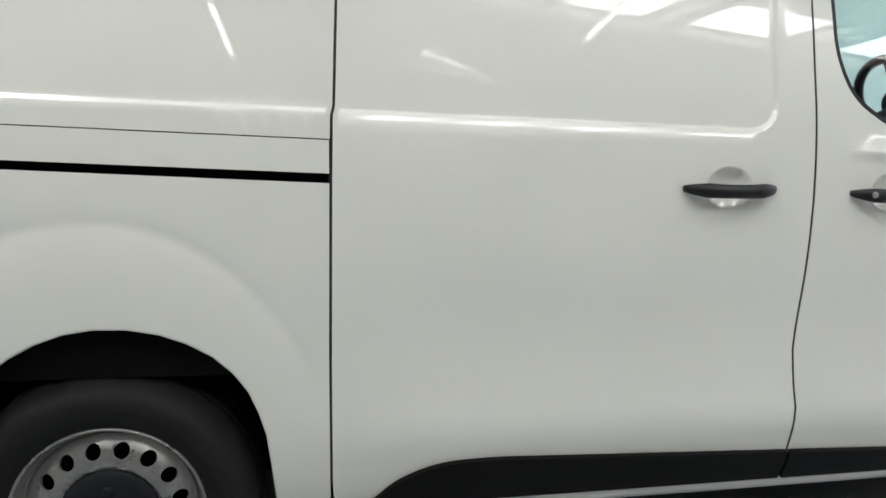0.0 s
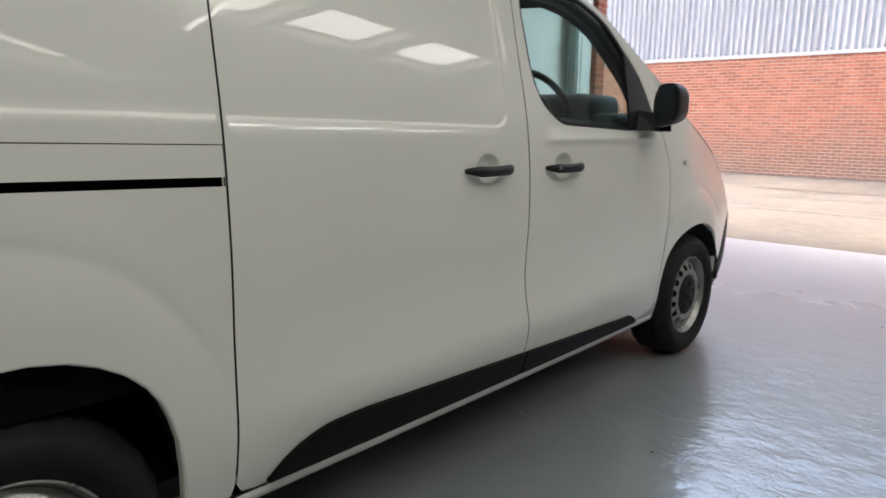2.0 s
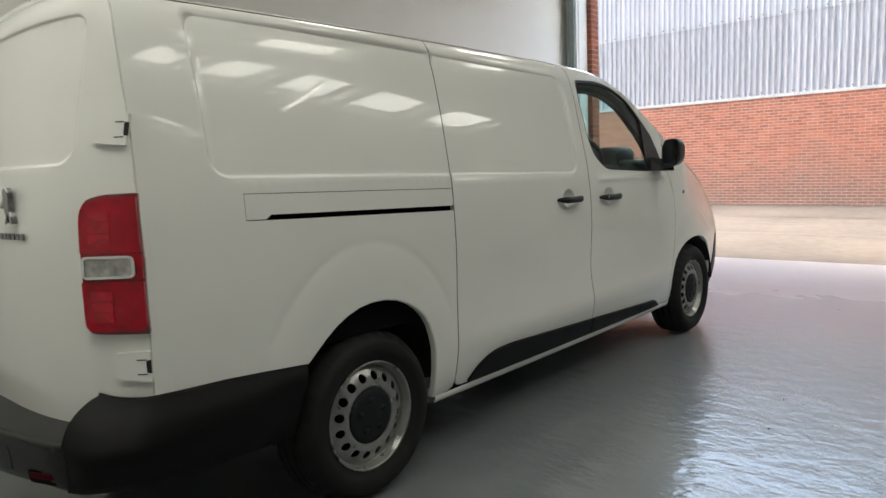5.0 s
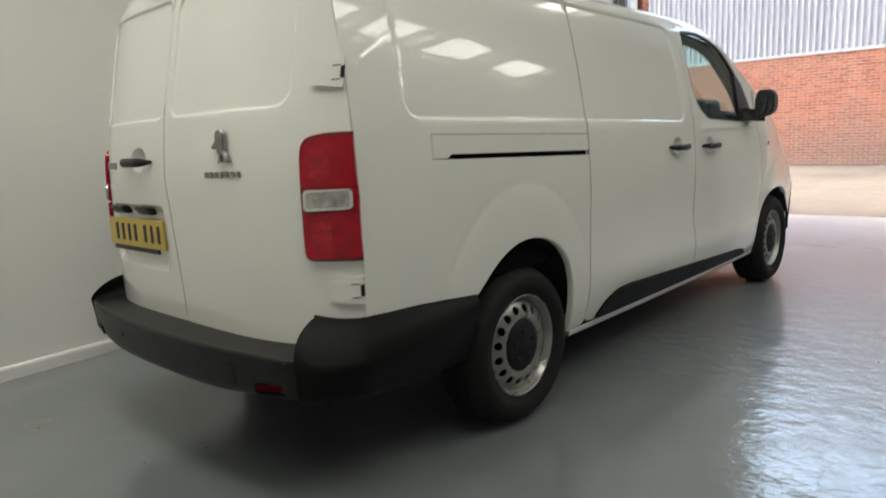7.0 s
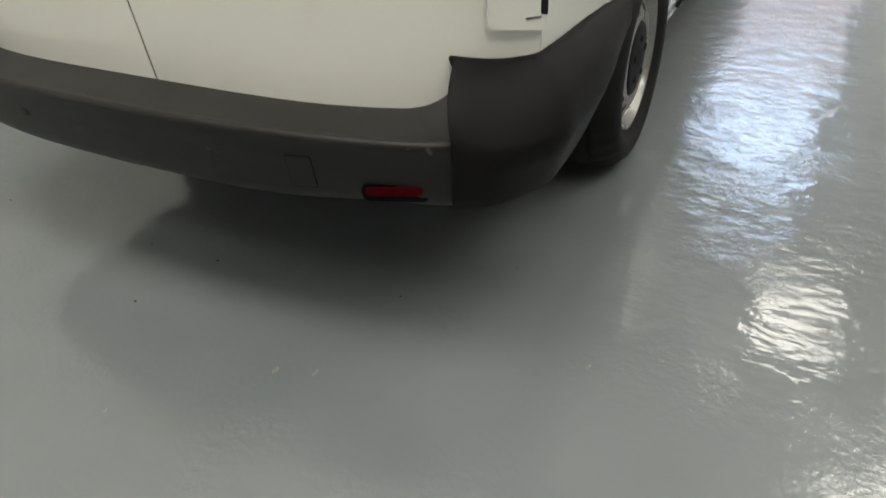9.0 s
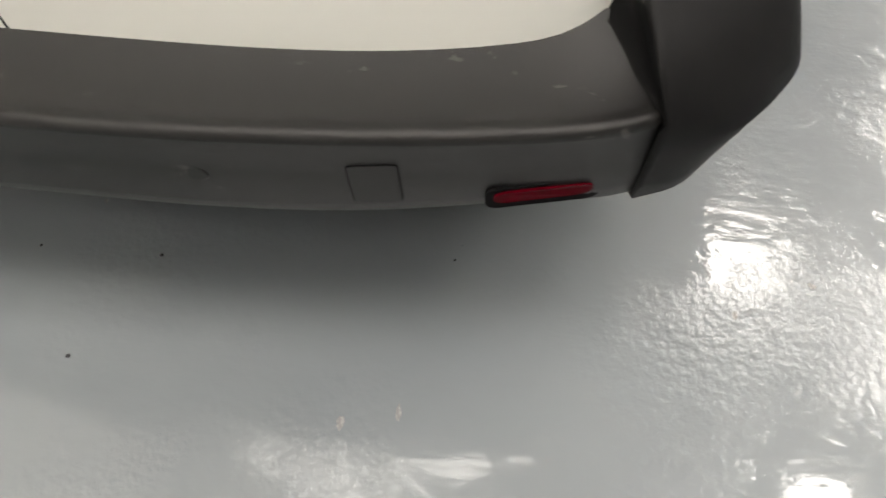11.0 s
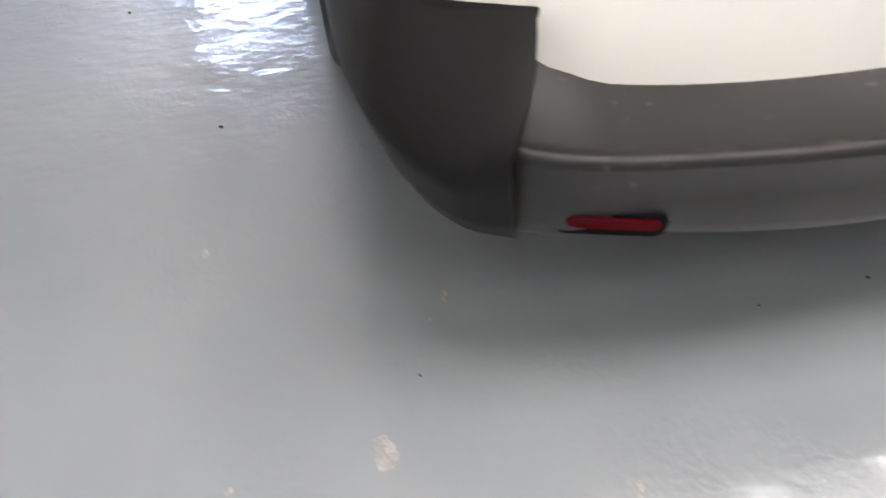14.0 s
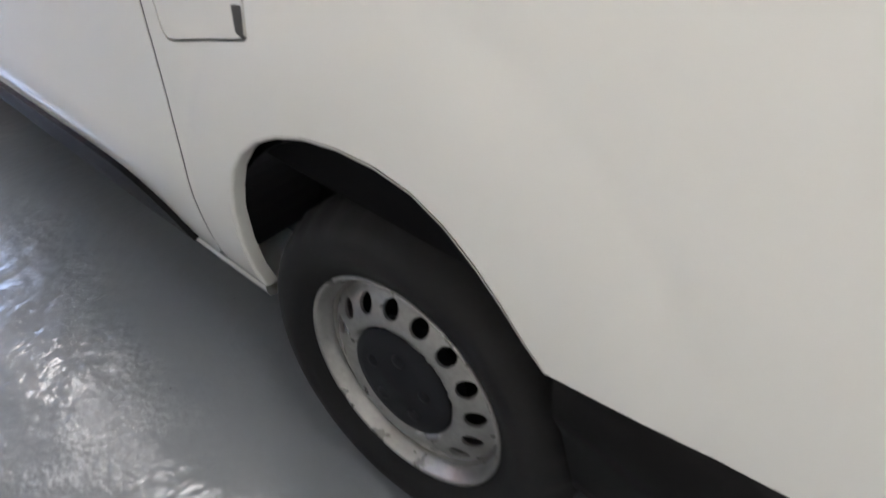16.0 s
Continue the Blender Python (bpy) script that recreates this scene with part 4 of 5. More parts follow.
        # door handles: scooped cup and black bar
        for hx, parent in ((1.450, door), (1.905, fdoor)):
            hz = 1.102 if hx < 1.6 else 1.094
            cup = [(hx + 0.062 * math.cos(a), hz + 0.002 + 0.052 * math.sin(a)) for a in (2 * math.pi * k / 28 for k in range(28))]
            cup_surf = lambda x, z, hx=hx, hz=hz: (x, s * (side_half(x, z) + 0.0003 - 0.024 * max(0, 1 - ((x - hx) / 0.062) ** 2 - ((z - hz - 0.002) / 0.052) ** 2)), z)
            grip_cup = skin("handle_cup", patch(cup, cup_surf, sg, (), (), 0.01, 0.02, 0, 0), PAINT, parent)
            rows = []
            for k in range(25):
                f = k / 24
                x = hx - 0.122 + 0.244 * f
                rad = 0.0165 * min(1, (4.2 * min(f, 1 - f) + 0.12)) ** 0.5
                outy = side_half(x, hz) + 0.004 + 0.030 * (1 - (2 * f - 1) ** 4)
                rows.append([(x, s * (outy + 0.9 * rad * math.cos(a)), hz + rad * math.sin(a) * (1.0 + 0.25 * abs(2 * f - 1) ** 2) - 0.004 * math.sin(math.pi * f)) for a in np.linspace(0, 2 * math.pi, 13)[:-1]])
            bm = loft(rows, True)
            bm.faces.new(bm.verts[:12])
            bm.verts.ensure_lookup_table()
            bm.faces.new([bm.verts[len(bm.verts) - 12 + i] for i in range(12)])
            bmesh.ops.recalc_face_normals(bm, faces=bm.faces)
            handle = part("door_handle", bm, BLACK, parent, "black plastic door handle", True)
            if hx > 1.6:
                part("lock", lathe([(0.008, 0.0), (0.0075, 0.003), (0.001, 0.003)], 16, (hx - 0.085, s * (side_half(hx - 0.085, hz) + 0.040), hz), s), STEEL, handle, "silver lock barrel")
        # side repeater
        part("side_repeater", lathe([(0.014, 0.0), (0.013, 0.004), (0.007, 0.007), (0.001, 0.008)], 20, (3.05, s * side_half(3.05, 1.07), 1.07), s), CLEAR, body, "small clear side repeater", True)
        # mirror
        mirror = new("wing_mirror")
        mirror.parent = van
        tagged(mirror, "black plastic wing mirror")
        face = round_poly([(0.998, 1.236), (1.094, 1.262), (1.115, 1.300), (1.116, 1.392), (1.092, 1.430), (1.022, 1.426), (1.000, 1.372)], [0.016, 0.022, 0.02, 0.02, 0.02, 0.018, 0.02], 4)
        rows = []
        for x, f in ((2.512, 0.90), (2.500, 0.925), (2.497, 0.965), (2.502, 1.0), (2.535, 1.0), (2.580, 0.965), (2.612, 0.88), (2.632, 0.70), (2.638, 0.4), (2.640, 0.02)):
            rows.append([(x + 0.012 * (a - 1.05), s * (1.060 + (a - 1.060) * f), 1.338 + (b - 1.338) * f) for a, b in face])
        bm = loft(rows, True)
        bmesh.ops.recalc_face_normals(bm, faces=bm.faces)
        part("housing", bm, BLACK, mirror, "", True)
        bm = prism([(s * (1.060 + (a - 1.060) * 0.90), 1.338 + (b - 1.338) * 0.90) for a, b in face], 2.508, 2.514, 0)
        part("mirror_glass", bm, MIRROR, mirror, "mirror glass")
        part("arm", loft([[(2.50 + 0.0, s * 0.90, 1.235), (2.72, s * 0.90, 1.235), (2.70, s * 0.90, 1.30), (2.53, s * 0.90, 1.32)], [(2.52, s * 1.02, 1.225), (2.65, s * 1.02, 1.225), (2.64, s * 1.02, 1.30), (2.53, s * 1.02, 1.30)]], True), BLACK, mirror)
    # roof, windscreen, bonnet and front, spanning from side to side
    def span(name, xs, mat, parent, crown, bow, label="", dz=0.0):
        rows = []
        for x in xs:
            z = ROOF(x) - dz
            w = side_half(x, z)
            rows.append([(x + bow * ease(1.9, 2.4, x) * (1 - t * t), w * t, z + crown * (1 - abs(t) ** 2.2)) for t in np.linspace(-1, 1, 25)])
            if name == "roof":
                for k, sd in ((0, -1), (len(rows[-1]), 1)):
                    rows[-1].insert(k, (x, sd * side_half(x, z - 0.009), z - 0.009))
                rows[-1].insert(0, (x, -side_half(x, z - 0.009) + 0.03, z - 0.010))
                rows[-1].append((x, side_half(x, z - 0.009) - 0.03, z - 0.010))
        bm = loft(rows)
        for f in bm.faces:
            f.normal_update()
            if f.normal.z < 0:
                f.normal_flip()
        return part(name, bm, mat, parent, label, True)

    span("roof", np.linspace(-0.80, 2.05, 44), PAINT, body, 0.066, 0.0)
    span("windscreen", np.linspace(2.06, 3.12, 24), SCREEN, body, 0.04, 0.16, "tinted windscreen", 0.01)
    span("bonnet", np.linspace(3.12, 4.02, 16), PAINT, body, 0.03, 0.16)
    rows = [[(4.02 + 0.13 * (1 - abs(t) ** 3) * ease(1.05, 0.7, z), t * 0.80 * PLAN(4.0), z) for t in np.linspace(-1, 1, 17)] for z in np.linspace(1.0, 0.22, 10)]
    part("front_panel", loft(rows), BUMPER, body, "dark plastic grille and front bumper")
    # rear roof edge down to the doors
    rows = []
    for k in range(10):
        f = k / 9
        row = []
        for t in np.linspace(-1, 1, 33):
            y = t * 0.71
            za = ROOF(-0.80) + 0.066 * (1 - abs(t) ** 2.2)
            zb = 1.860 - 0.024 * abs(y / 0.7) ** 3
            xa, xb = -0.80, min(rear_x(y, 1.858 - 0.024 * abs(y / 0.7) ** 3) + 0.002, -0.80)
            a = f * math.pi / 2
            row.append((xa + (xb - xa) * math.sin(a), y, zb + (za - zb) * math.cos(a)))
        rows.append(row)
    bm = loft(rows)
    bmesh.ops.recalc_face_normals(bm, faces=bm.faces)
    part("roof_edge", bm, PAINT, body, "", True)
    # underside
    part("underbody", boxed((-0.86, -0.68, 0.30), (3.9, 0.68, 0.53), 0.02), DARK, body)
    # unseen box, added to keep the brick's reflection off the floor below
    part("under_blocker", boxed((2.50, -0.62, 0.175), (3.835, 0.62, 0.298), 0.03), DARK, body, "unseen black box added to block reflections under the van")
    # unseen low bar, added to block the same red glow further forward
    part("front_blocker", boxed((3.84, -0.74, 0.13), (3.96, 0.74, 0.34), 0.02), DARK, body, "unseen black bar added to block reflections under the front")
    part("bulkhead", boxed((1.60, -0.71, 0.56), (1.63, 0.71, 1.79)), INTERIOR, body, "grey cabin bulkhead")
    # near-black sheet inside the body, for the shade behind the rear gaps
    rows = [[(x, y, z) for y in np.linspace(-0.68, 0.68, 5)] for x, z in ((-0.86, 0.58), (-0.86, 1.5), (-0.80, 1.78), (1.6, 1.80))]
    part("gap_shade", loft(rows), DARK, body)

    # rear doors
    split = [(0.0, 1.858), (0.0, 1.12), (-0.006, 1.06), (-0.018, 0.98), (-0.030, 0.85), (-0.040, 0.70), (-0.045, 0.541)]
    sg = -1
    # another dark strip, which colours in the shade between the rear doors
    joint_line = [(y - 0.006, z) for y, z in split] + [(y + 0.006, z) for y, z in reversed(split)]
    skin("joint_shade", patch(joint_line, rear_skin, sg, (), (), 0.05, 0.04, 0.003, 0, -0.0012), BLACK, body, "dark strip between the rear doors for the joint's shade")

    def door_edge(s, z):
        return s * (HALF(z) * PLAN(-0.83) - 0.001)

    lamp_out = lambda s: [(s * 0.742, 0.842), (s * 0.739, 1.17), (s * 0.752, 1.212), (s * 0.790, 1.232)]
    zs = [0.638, 0.75, 0.9, 1.05, 1.2, 1.35, 1.5, 1.65, 1.76, 1.812]
    for s in (-1, 1):
        mid = [(y + s * GAP * 0.9, z) for y, z in split]
        dip = 0.009 if s > 0 else 0.0
        outer = [(door_edge(s, z), z) for z in [zs[0] - dip] + zs[1:]]
        bottom = [(s * 0.778, 0.645 - dip), (s * 0.766, 0.637 - dip), (s * 0.760, 0.616), (s * 0.751, 0.590), (s * 0.737, 0.567), (s * 0.716, 0.551), (s * 0.688, 0.544), (s * 0.6, 0.541), (s * 0.4, 0.541), (s * 0.2, 0.541)]
        out = outer + [(s * w, 1.858 - 0.024 * (w / 0.7) ** 3) for w in (0.70, 0.6, 0.45, 0.3, 0.15)] + mid + bottom[::-1]
        lines = []
        y0, y1 = ((-0.70, -0.035) if s < 0 else (0.0, 0.70))
        for dd in (0.0, -0.004, -0.008, -0.012):
            lo, hi = y0 - dd, y1 + dd
            lo, hi = max(lo, 0.008 if s > 0 else -1), min(hi, -0.008 if s < 0 else 1)
            lines.append((round_poly([(lo, 1.325 - dd), (hi, 1.325 - dd), (hi, 1.775 + dd), (lo, 1.775 + dd)], 0.05, 5), True))
        cups = [[(0.225 + 0.070 * math.cos(a), 1.178 + 0.050 * math.sin(a)) for a in (2 * math.pi * k / 28 for k in range(28))]] if s > 0 else []
        if s > 0:
            for dd in (0.0, -0.012, -0.0175, -0.023, -0.035):
                lines.append((round_poly([(0.035 - dd, 0.735 - dd), (0.63 + dd, 0.735 - dd), (0.63 + dd, 1.005 + dd), (0.035 - dd, 1.005 + dd)], 0.05, 6), True))
        rdoor = skin("rear_door", patch(out, rear_skin, sg, cups, lines, 0.045, 0.045), PAINT, body, "white rear cargo door")
        # tail lamp
        yo = lambda z: s * (HALF(z) * PLAN(-0.83) + 0.003)
        whole = round_poly([(s * 0.738, 0.836), (s * 0.735, 1.218), (s * 0.79, 1.238), (yo(1.238), 1.240), (yo(1.04), 1.04), (yo(0.836), 0.834)], [0.03, 0.05, 0.03, 0.004, 0.0, 0.004], 5)
        lamp = new("tail_lamp")
        lamp.parent = van
        tagged(lamp, "tall red tail lamp with a clear reversing light")
        skin("backing", patch(whole, rear_skin, sg, (), (), 0.03, 0.03, 0.02, 0.004, 0.008), RED_DEEP, lamp, "dark red lamp surround")
        yi = lambda z: yo(z) - s * 0.001
        up = round_poly([(s * 0.744, 1.072), (s * 0.742, 1.208), (s * 0.79, 1.228), (yi(1.23), 1.230), (yi(1.07), 1.072)], [0.006, 0.045, 0.03, 0.004, 0.004], 5)
        skin("upper_lens", patch(up, rear_skin, sg, (), (), 0.03, 0.03, 0.02, 0.006, 0.022), RED, lamp, "red lens")
        low = round_poly([(s * 0.745, 0.845), (s * 0.744, 0.990), (yi(0.99), 0.990), (yi(0.85), 0.845)], [0.028, 0.006, 0.004, 0.02], 5)
        skin("lower_lens", patch(low, rear_skin, sg, (), (), 0.03, 0.03, 0.02, 0.006, 0.022), RED, lamp, "red lens")
        band = round_poly([(s * 0.748, 0.993), (s * 0.748, 1.069), (yi(1.06), 1.069), (yi(1.0), 0.993)], 0.006, 3)
        skin("lens_band", patch(band, rear_skin, sg, (), (), 0.03, 0.03, 0.02, 0.004, 0.019), RED, lamp, "red band")
        rim = round_poly([(s * 0.750, 0.998), (s * 0.750, 1.064), (s * 0.874, 1.064), (s * 0.876, 1.000)], 0.016, 5)
        skin("chrome_frame", patch(rim, rear_skin, sg, [inset(rim, 0.007)], (), 0.03, 0.03, 0.008, 0, 0.027), CHROME, lamp, "bright frame")
        skin("clear_lens", patch(inset(rim, 0.007), rear_skin, sg, (), (), 0.03, 0.03, 0.004, 0.003, 0.023), CLEAR, lamp, "clear reversing lens")
        # faceted reflectors that show through the lens
        for z0, z1, n in ((0.872, 0.968, 3), (1.098, 1.196, 3)):
            for k in range(n):
                za, zb = z0 + (z1 - z0) * k / n, z0 + (z1 - z0) * (k + 0.82) / n
                facet = round_poly([(s * 0.768, za), (s * 0.822, za), (s * 0.822, zb), (s * 0.768, zb)], 0.006, 3)
                skin("facet", patch(facet, rear_skin, sg, (), (), 0.03, 0.03, 0.0025, 0.004, 0.0232), RED_BRIGHT, lamp)
        # hinges
        for z in (0.738 - 0.7 * dip, 1.420):
            yo2 = HALF(z) * PLAN(-0.83)
            y_in, y_out = s * (yo2 - 0.083), s * (yo2 + 0.001)
            plate = round_poly([(y_in, z - 0.036), (y_out, z - 0.046), (y_out, z + 0.046), (y_in, z + 0.040)], [0.016, 0.004, 0.004, 0.016], 5)
            hinge = skin("hinge", patch(plate, rear_skin, sg, (), (), 0.014, 0.014, 0.016, 0.006, 0.013), PAINT, rdoor, "white hinge cover")
            # two finger slots with a dark mouth at the outer edge
            mouth = round_poly([(s * (yo2 - 0.007), z - 0.017), (s * (yo2 + 0.003), z - 0.020), (s * (yo2 + 0.003), z + 0.021), (s * (yo2 - 0.007), z + 0.018)], 0.003, 3)
            skin("hinge_pin", patch(mouth, rear_skin, sg, (), (), 0.02, 0.01, 0.004, 0, 0.0138), BLACK, hinge, "dark mouth of the hinge")
            for dz in (-0.0235, 0.0195):
                slot = round_poly([(s * (yo2 - 0.028), z + dz), (s * (yo2 - 0.006), z + dz), (s * (yo2 - 0.006), z + dz + 0.0032), (s * (yo2 - 0.028), z + dz + 0.0032)], 0.002, 3)
                skin("hinge_slot", patch(slot, rear_skin, sg, (), (), 0.02, 0.01, 0.002, 0, 0.0142), SEAM, hinge)
        # pulled gap line next to the tail lamp
        if s > 0:
            brake = round_poly([(0.02, 1.806), (0.20, 1.804), (0.20, 1.836), (0.02, 1.839)], 0.006, 3)
            skin("brake_light", patch(brake, rear_skin, sg, (), (), 0.02, 0.02, 0.012, 0.003, 0.010), RED_DEEP, rdoor, "dark red high brake light")
            fx = lambda y, z: rear_x(y, z)
            # number plate, lamps, handle and badge
            plate = new("number_plate")
            plate.parent = rdoor
            tagged(plate, "yellow number plate with dark characters as bars")
            py0, py1, pz0, pz1 = 0.042, 0.545, 0.826, 0.942
            pm = Matrix.Identity(4)
            part("plate_board", prism(round_poly([(py0, pz0), (py1, pz0), (py1, pz1), (py0, pz1)], 0.006, 3), -1.040, -1.032, 0), PLATE, plate)
            chars = [0.0, 1.0, 2.0, 3.0, 4.55, 5.55, 6.55]
            for c in chars:
                y = 0.480 - c * 0.0585
                part("character_bar", boxed((-1.0412, y - 0.024, 0.850), (-1.0395, y + 0.0, 0.920)), PLATE_INK, plate)
            part("maker_strip", boxed((-1.0395, 0.10, 0.806), (-1.031, 0.52, 0.824), 0.002), BLACK, plate, "dark dealer strip under the plate")
            for ya, yb in ((0.385, 0.505), (0.145, 0.265)):
                bm = bmesh.new()
                box(bm, (-1.048, ya, 0.960), (-1.010, yb, 0.993), 0.008, 3)
                for v in bm.verts:
                    if v.co.z < 0.97:
                        v.co.x += 0.015
                part("plate_light", bm, BLACK, rdoor, "black number plate light", True)
            hz, hy = 1.170, 0.225
            cup = [(hy + 0.070 * math.cos(a), hz + 0.008 + 0.050 * math.sin(a)) for a in (2 * math.pi * k / 28 for k in range(28))]
            cs = lambda y, z: (rear_x(y, z) - 0.0003 + 0.022 * max(0, 1 - ((y - hy) / 0.070) ** 2 - ((z - hz - 0.008) / 0.05) ** 2), y, z)
            skin("handle_cup", patch(cup, cs, sg, (), (), 0.012, 0.02, 0, 0), PAINT, rdoor)
            rows = []
            for k in range(25):
                f = k / 24
                y = hy - 0.122 + 0.244 * f
                rad = 0.018 * min(1, (4.2 * min(f, 1 - f) + 0.12)) ** 0.5
                ox = rear_x(y, hz) - 0.004 - 0.030 * (1 - (2 * f - 1) ** 4)
                rows.append([(ox - 0.9 * rad * math.cos(a), y, hz + rad * math.sin(a)) for a in np.linspace(0, 2 * math.pi, 13)[:-1]])
            bm = loft(rows, True)
            bmesh.ops.recalc_face_normals(bm, faces=bm.faces)
            part("door_handle", bm, BLACK, rdoor, "black plastic door handle", True)
            # model badge as plain chrome bars
            for k in range(6):
                y = 0.66 - k * 0.034
                part("badge_bar", boxed((rear_x(y, 1.158) - 0.005, y - 0.024, 1.142), (rear_x(y, 1.158) - 0.0005, y, 1.172), 0.0015), BADGE, rdoor)
        else:
            # maker's emblem as a plain upright shape, and its lettering as plain bars
            shape = [(-0.405, 1.160), (-0.418, 1.162), (-0.414, 1.182), (-0.402, 1.198), (-0.398, 1.212), (-0.378, 1.205), (-0.370, 1.212), (-0.388, 1.226), (-0.398, 1.236),
                     (-0.396, 1.252), (-0.408, 1.268), (-0.428, 1.270), (-0.440, 1.258), (-0.444, 1.238), (-0.440, 1.212), (-0.442, 1.196), (-0.452, 1.182), (-0.458, 1.160), (-0.438, 1.160), (-0.434, 1.178), (-0.424, 1.190), (-0.416, 1.182)]
            bm = prism([(-0.415 + (a + 0.415) * 1.15, b) for a, b in shape], -1.030, -1.012, 0, 0.0025)
            part("emblem", bm, BADGE, rdoor, "chrome upright emblem")
            for k in range(7):
                y = -0.305 - k * 0.0305
                part("badge_bar", boxed((rear_x(y, 1.12) - 0.005, y - 0.022, 1.109), (rear_x(y, 1.12) - 0.0005, y, 1.129), 0.0015), BADGE, rdoor)
        # dark skin behind the door, colouring in the shade of its gaps
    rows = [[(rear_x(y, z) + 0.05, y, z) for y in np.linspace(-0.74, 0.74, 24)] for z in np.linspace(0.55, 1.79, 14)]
    part("gap_shade", loft(rows), DARK, body)
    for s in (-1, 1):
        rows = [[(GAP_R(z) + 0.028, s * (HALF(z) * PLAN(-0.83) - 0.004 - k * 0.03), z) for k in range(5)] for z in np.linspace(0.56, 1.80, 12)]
        part("gap_shade", loft(rows), DARK, body)
    build_bumper(van)
    for cx in (0.0, 3.275):
        for s in (-1, 1):
            build_wheel(van, cx, s)
    # cabin
    bm = bmesh.new()
    box(bm, (2.56, -0.80, 0.75), (3.0, 0.80, 1.31), 0.06, 3)
    dash = part("dashboard", bm, INTERIOR, body, "dark grey dashboard", True)
    bm = bmesh.new()
    box(bm, (2.50, -0.66, 1.18), (2.86, -0.22, 1.40), 0.05, 3)
    part("instrument_cowl", bm, INTERIOR, dash, "dark cowl over the instruments", True)
    wheel_pts = [(0.19 * math.cos(a), 0.19 * math.sin(a)) for a in np.linspace(0, 2 * math.pi, 41)]
    m = pose(2.40, -0.44, 1.33, 0, 58, 0)
    steering = part("steering_wheel", tube([m @ Vector((u, v, 0)) for u, v in wheel_pts], 0.016), BLACK, body, "black steering wheel", True)
    hub = bmesh.new()
    bmesh.ops.create_uvsphere(hub, u_segments=20, v_segments=10, radius=1.0)
    bmesh.ops.transform(hub, matrix=m @ Matrix.Diagonal((0.085, 0.095, 0.035, 1)), verts=hub.verts)
    part("hub_pad", hub, BLACK, steering, "", True)
    for a in (0.35, math.pi - 0.35, -math.pi / 2):
        part("spoke", tube([m @ Vector((0.07 * math.sin(a), 0.07 * math.cos(a), -0.005)), m @ Vector((0.185 * math.sin(a), 0.185 * math.cos(a), 0))], 0.017), BLACK, steering, "", True)
    part("column", tube([m @ Vector((0, 0, -0.01)), m @ Vector((0, 0, -0.25))], 0.045, 12), BLACK, steering, "", True)
    rows = [[(x, y, ROOF(x) - 0.035 + 0.03 * (1 - (y / 0.72) ** 2)) for y in np.linspace(-0.72, 0.72, 9)] for x in np.linspace(1.63, 2.22, 8)]
    part("headliner", loft(rows), INTERIOR, body, "dark cabin headlining")
    for y in (-0.45, 0.45):
        seat = new("seat")
        seat.parent = van
        bm = bmesh.new()
        box(bm, (1.78, y - 0.24, 0.80), (2.26, y + 0.24, 0.96), 0.05, 3)
        part("cushion", bm, FABRIC, seat, "", True)
        bm = bmesh.new()
        box(bm, (1.70, y - 0.23, 0.90), (1.84, y + 0.23, 1.40), 0.05, 3, None)
        part("backrest", bm, FABRIC, seat, "", True)
        part("headrest", boxed((1.69, y - 0.13, 1.44), (1.78, y + 0.13, 1.60), 0.04, 3), FABRIC, seat, "", True)
    return van


van = build_van()


# ---------------------------------------------------------------- the workshop
SLOPE = 0.105                      # the long wall stands at a slight angle to the van


def wall_y(x):
    return 1.76 + SLOPE * (x + 1.0)


X_BACK, X_DOOR, Y_RIGHT, H = -5.5, 7.55, -11.0, 4.6
X_BAY, Y_BAY = 9.4, -2.9            # beside the doorway the hall runs on a little further
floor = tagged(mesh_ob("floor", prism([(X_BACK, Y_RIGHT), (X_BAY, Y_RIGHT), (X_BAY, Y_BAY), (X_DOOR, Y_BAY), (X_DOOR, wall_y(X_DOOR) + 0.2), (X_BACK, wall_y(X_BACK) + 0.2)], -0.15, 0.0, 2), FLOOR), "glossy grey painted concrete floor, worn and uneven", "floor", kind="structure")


def wall(name, outline, lo, hi, axis, label, mat=None):
    return tagged(mesh_ob(name, prism(outline, lo, hi, axis), mat or WALL), label, "wall", kind="structure")


wall("wall_left", [(X_BACK, wall_y(X_BACK)), (X_DOOR, wall_y(X_DOOR)), (X_DOOR, wall_y(X_DOOR) + 0.2), (X_BACK, wall_y(X_BACK) + 0.2)], 0, H, 2, "white painted plaster wall")
wall("wall_back", [(X_BACK - 0.2, Y_RIGHT), (X_BACK, Y_RIGHT), (X_BACK, wall_y(X_BACK) + 0.2), (X_BACK - 0.2, wall_y(X_BACK) + 0.2)], 0, H, 2, "white painted plaster wall")
wall("wall_right", [(X_BACK - 0.2, Y_RIGHT - 0.2), (X_BAY + 0.2, Y_RIGHT - 0.2), (X_BAY + 0.2, Y_RIGHT), (X_BACK - 0.2, Y_RIGHT)], 0, H, 2, "bare grey blockwork wall", BLOCK)
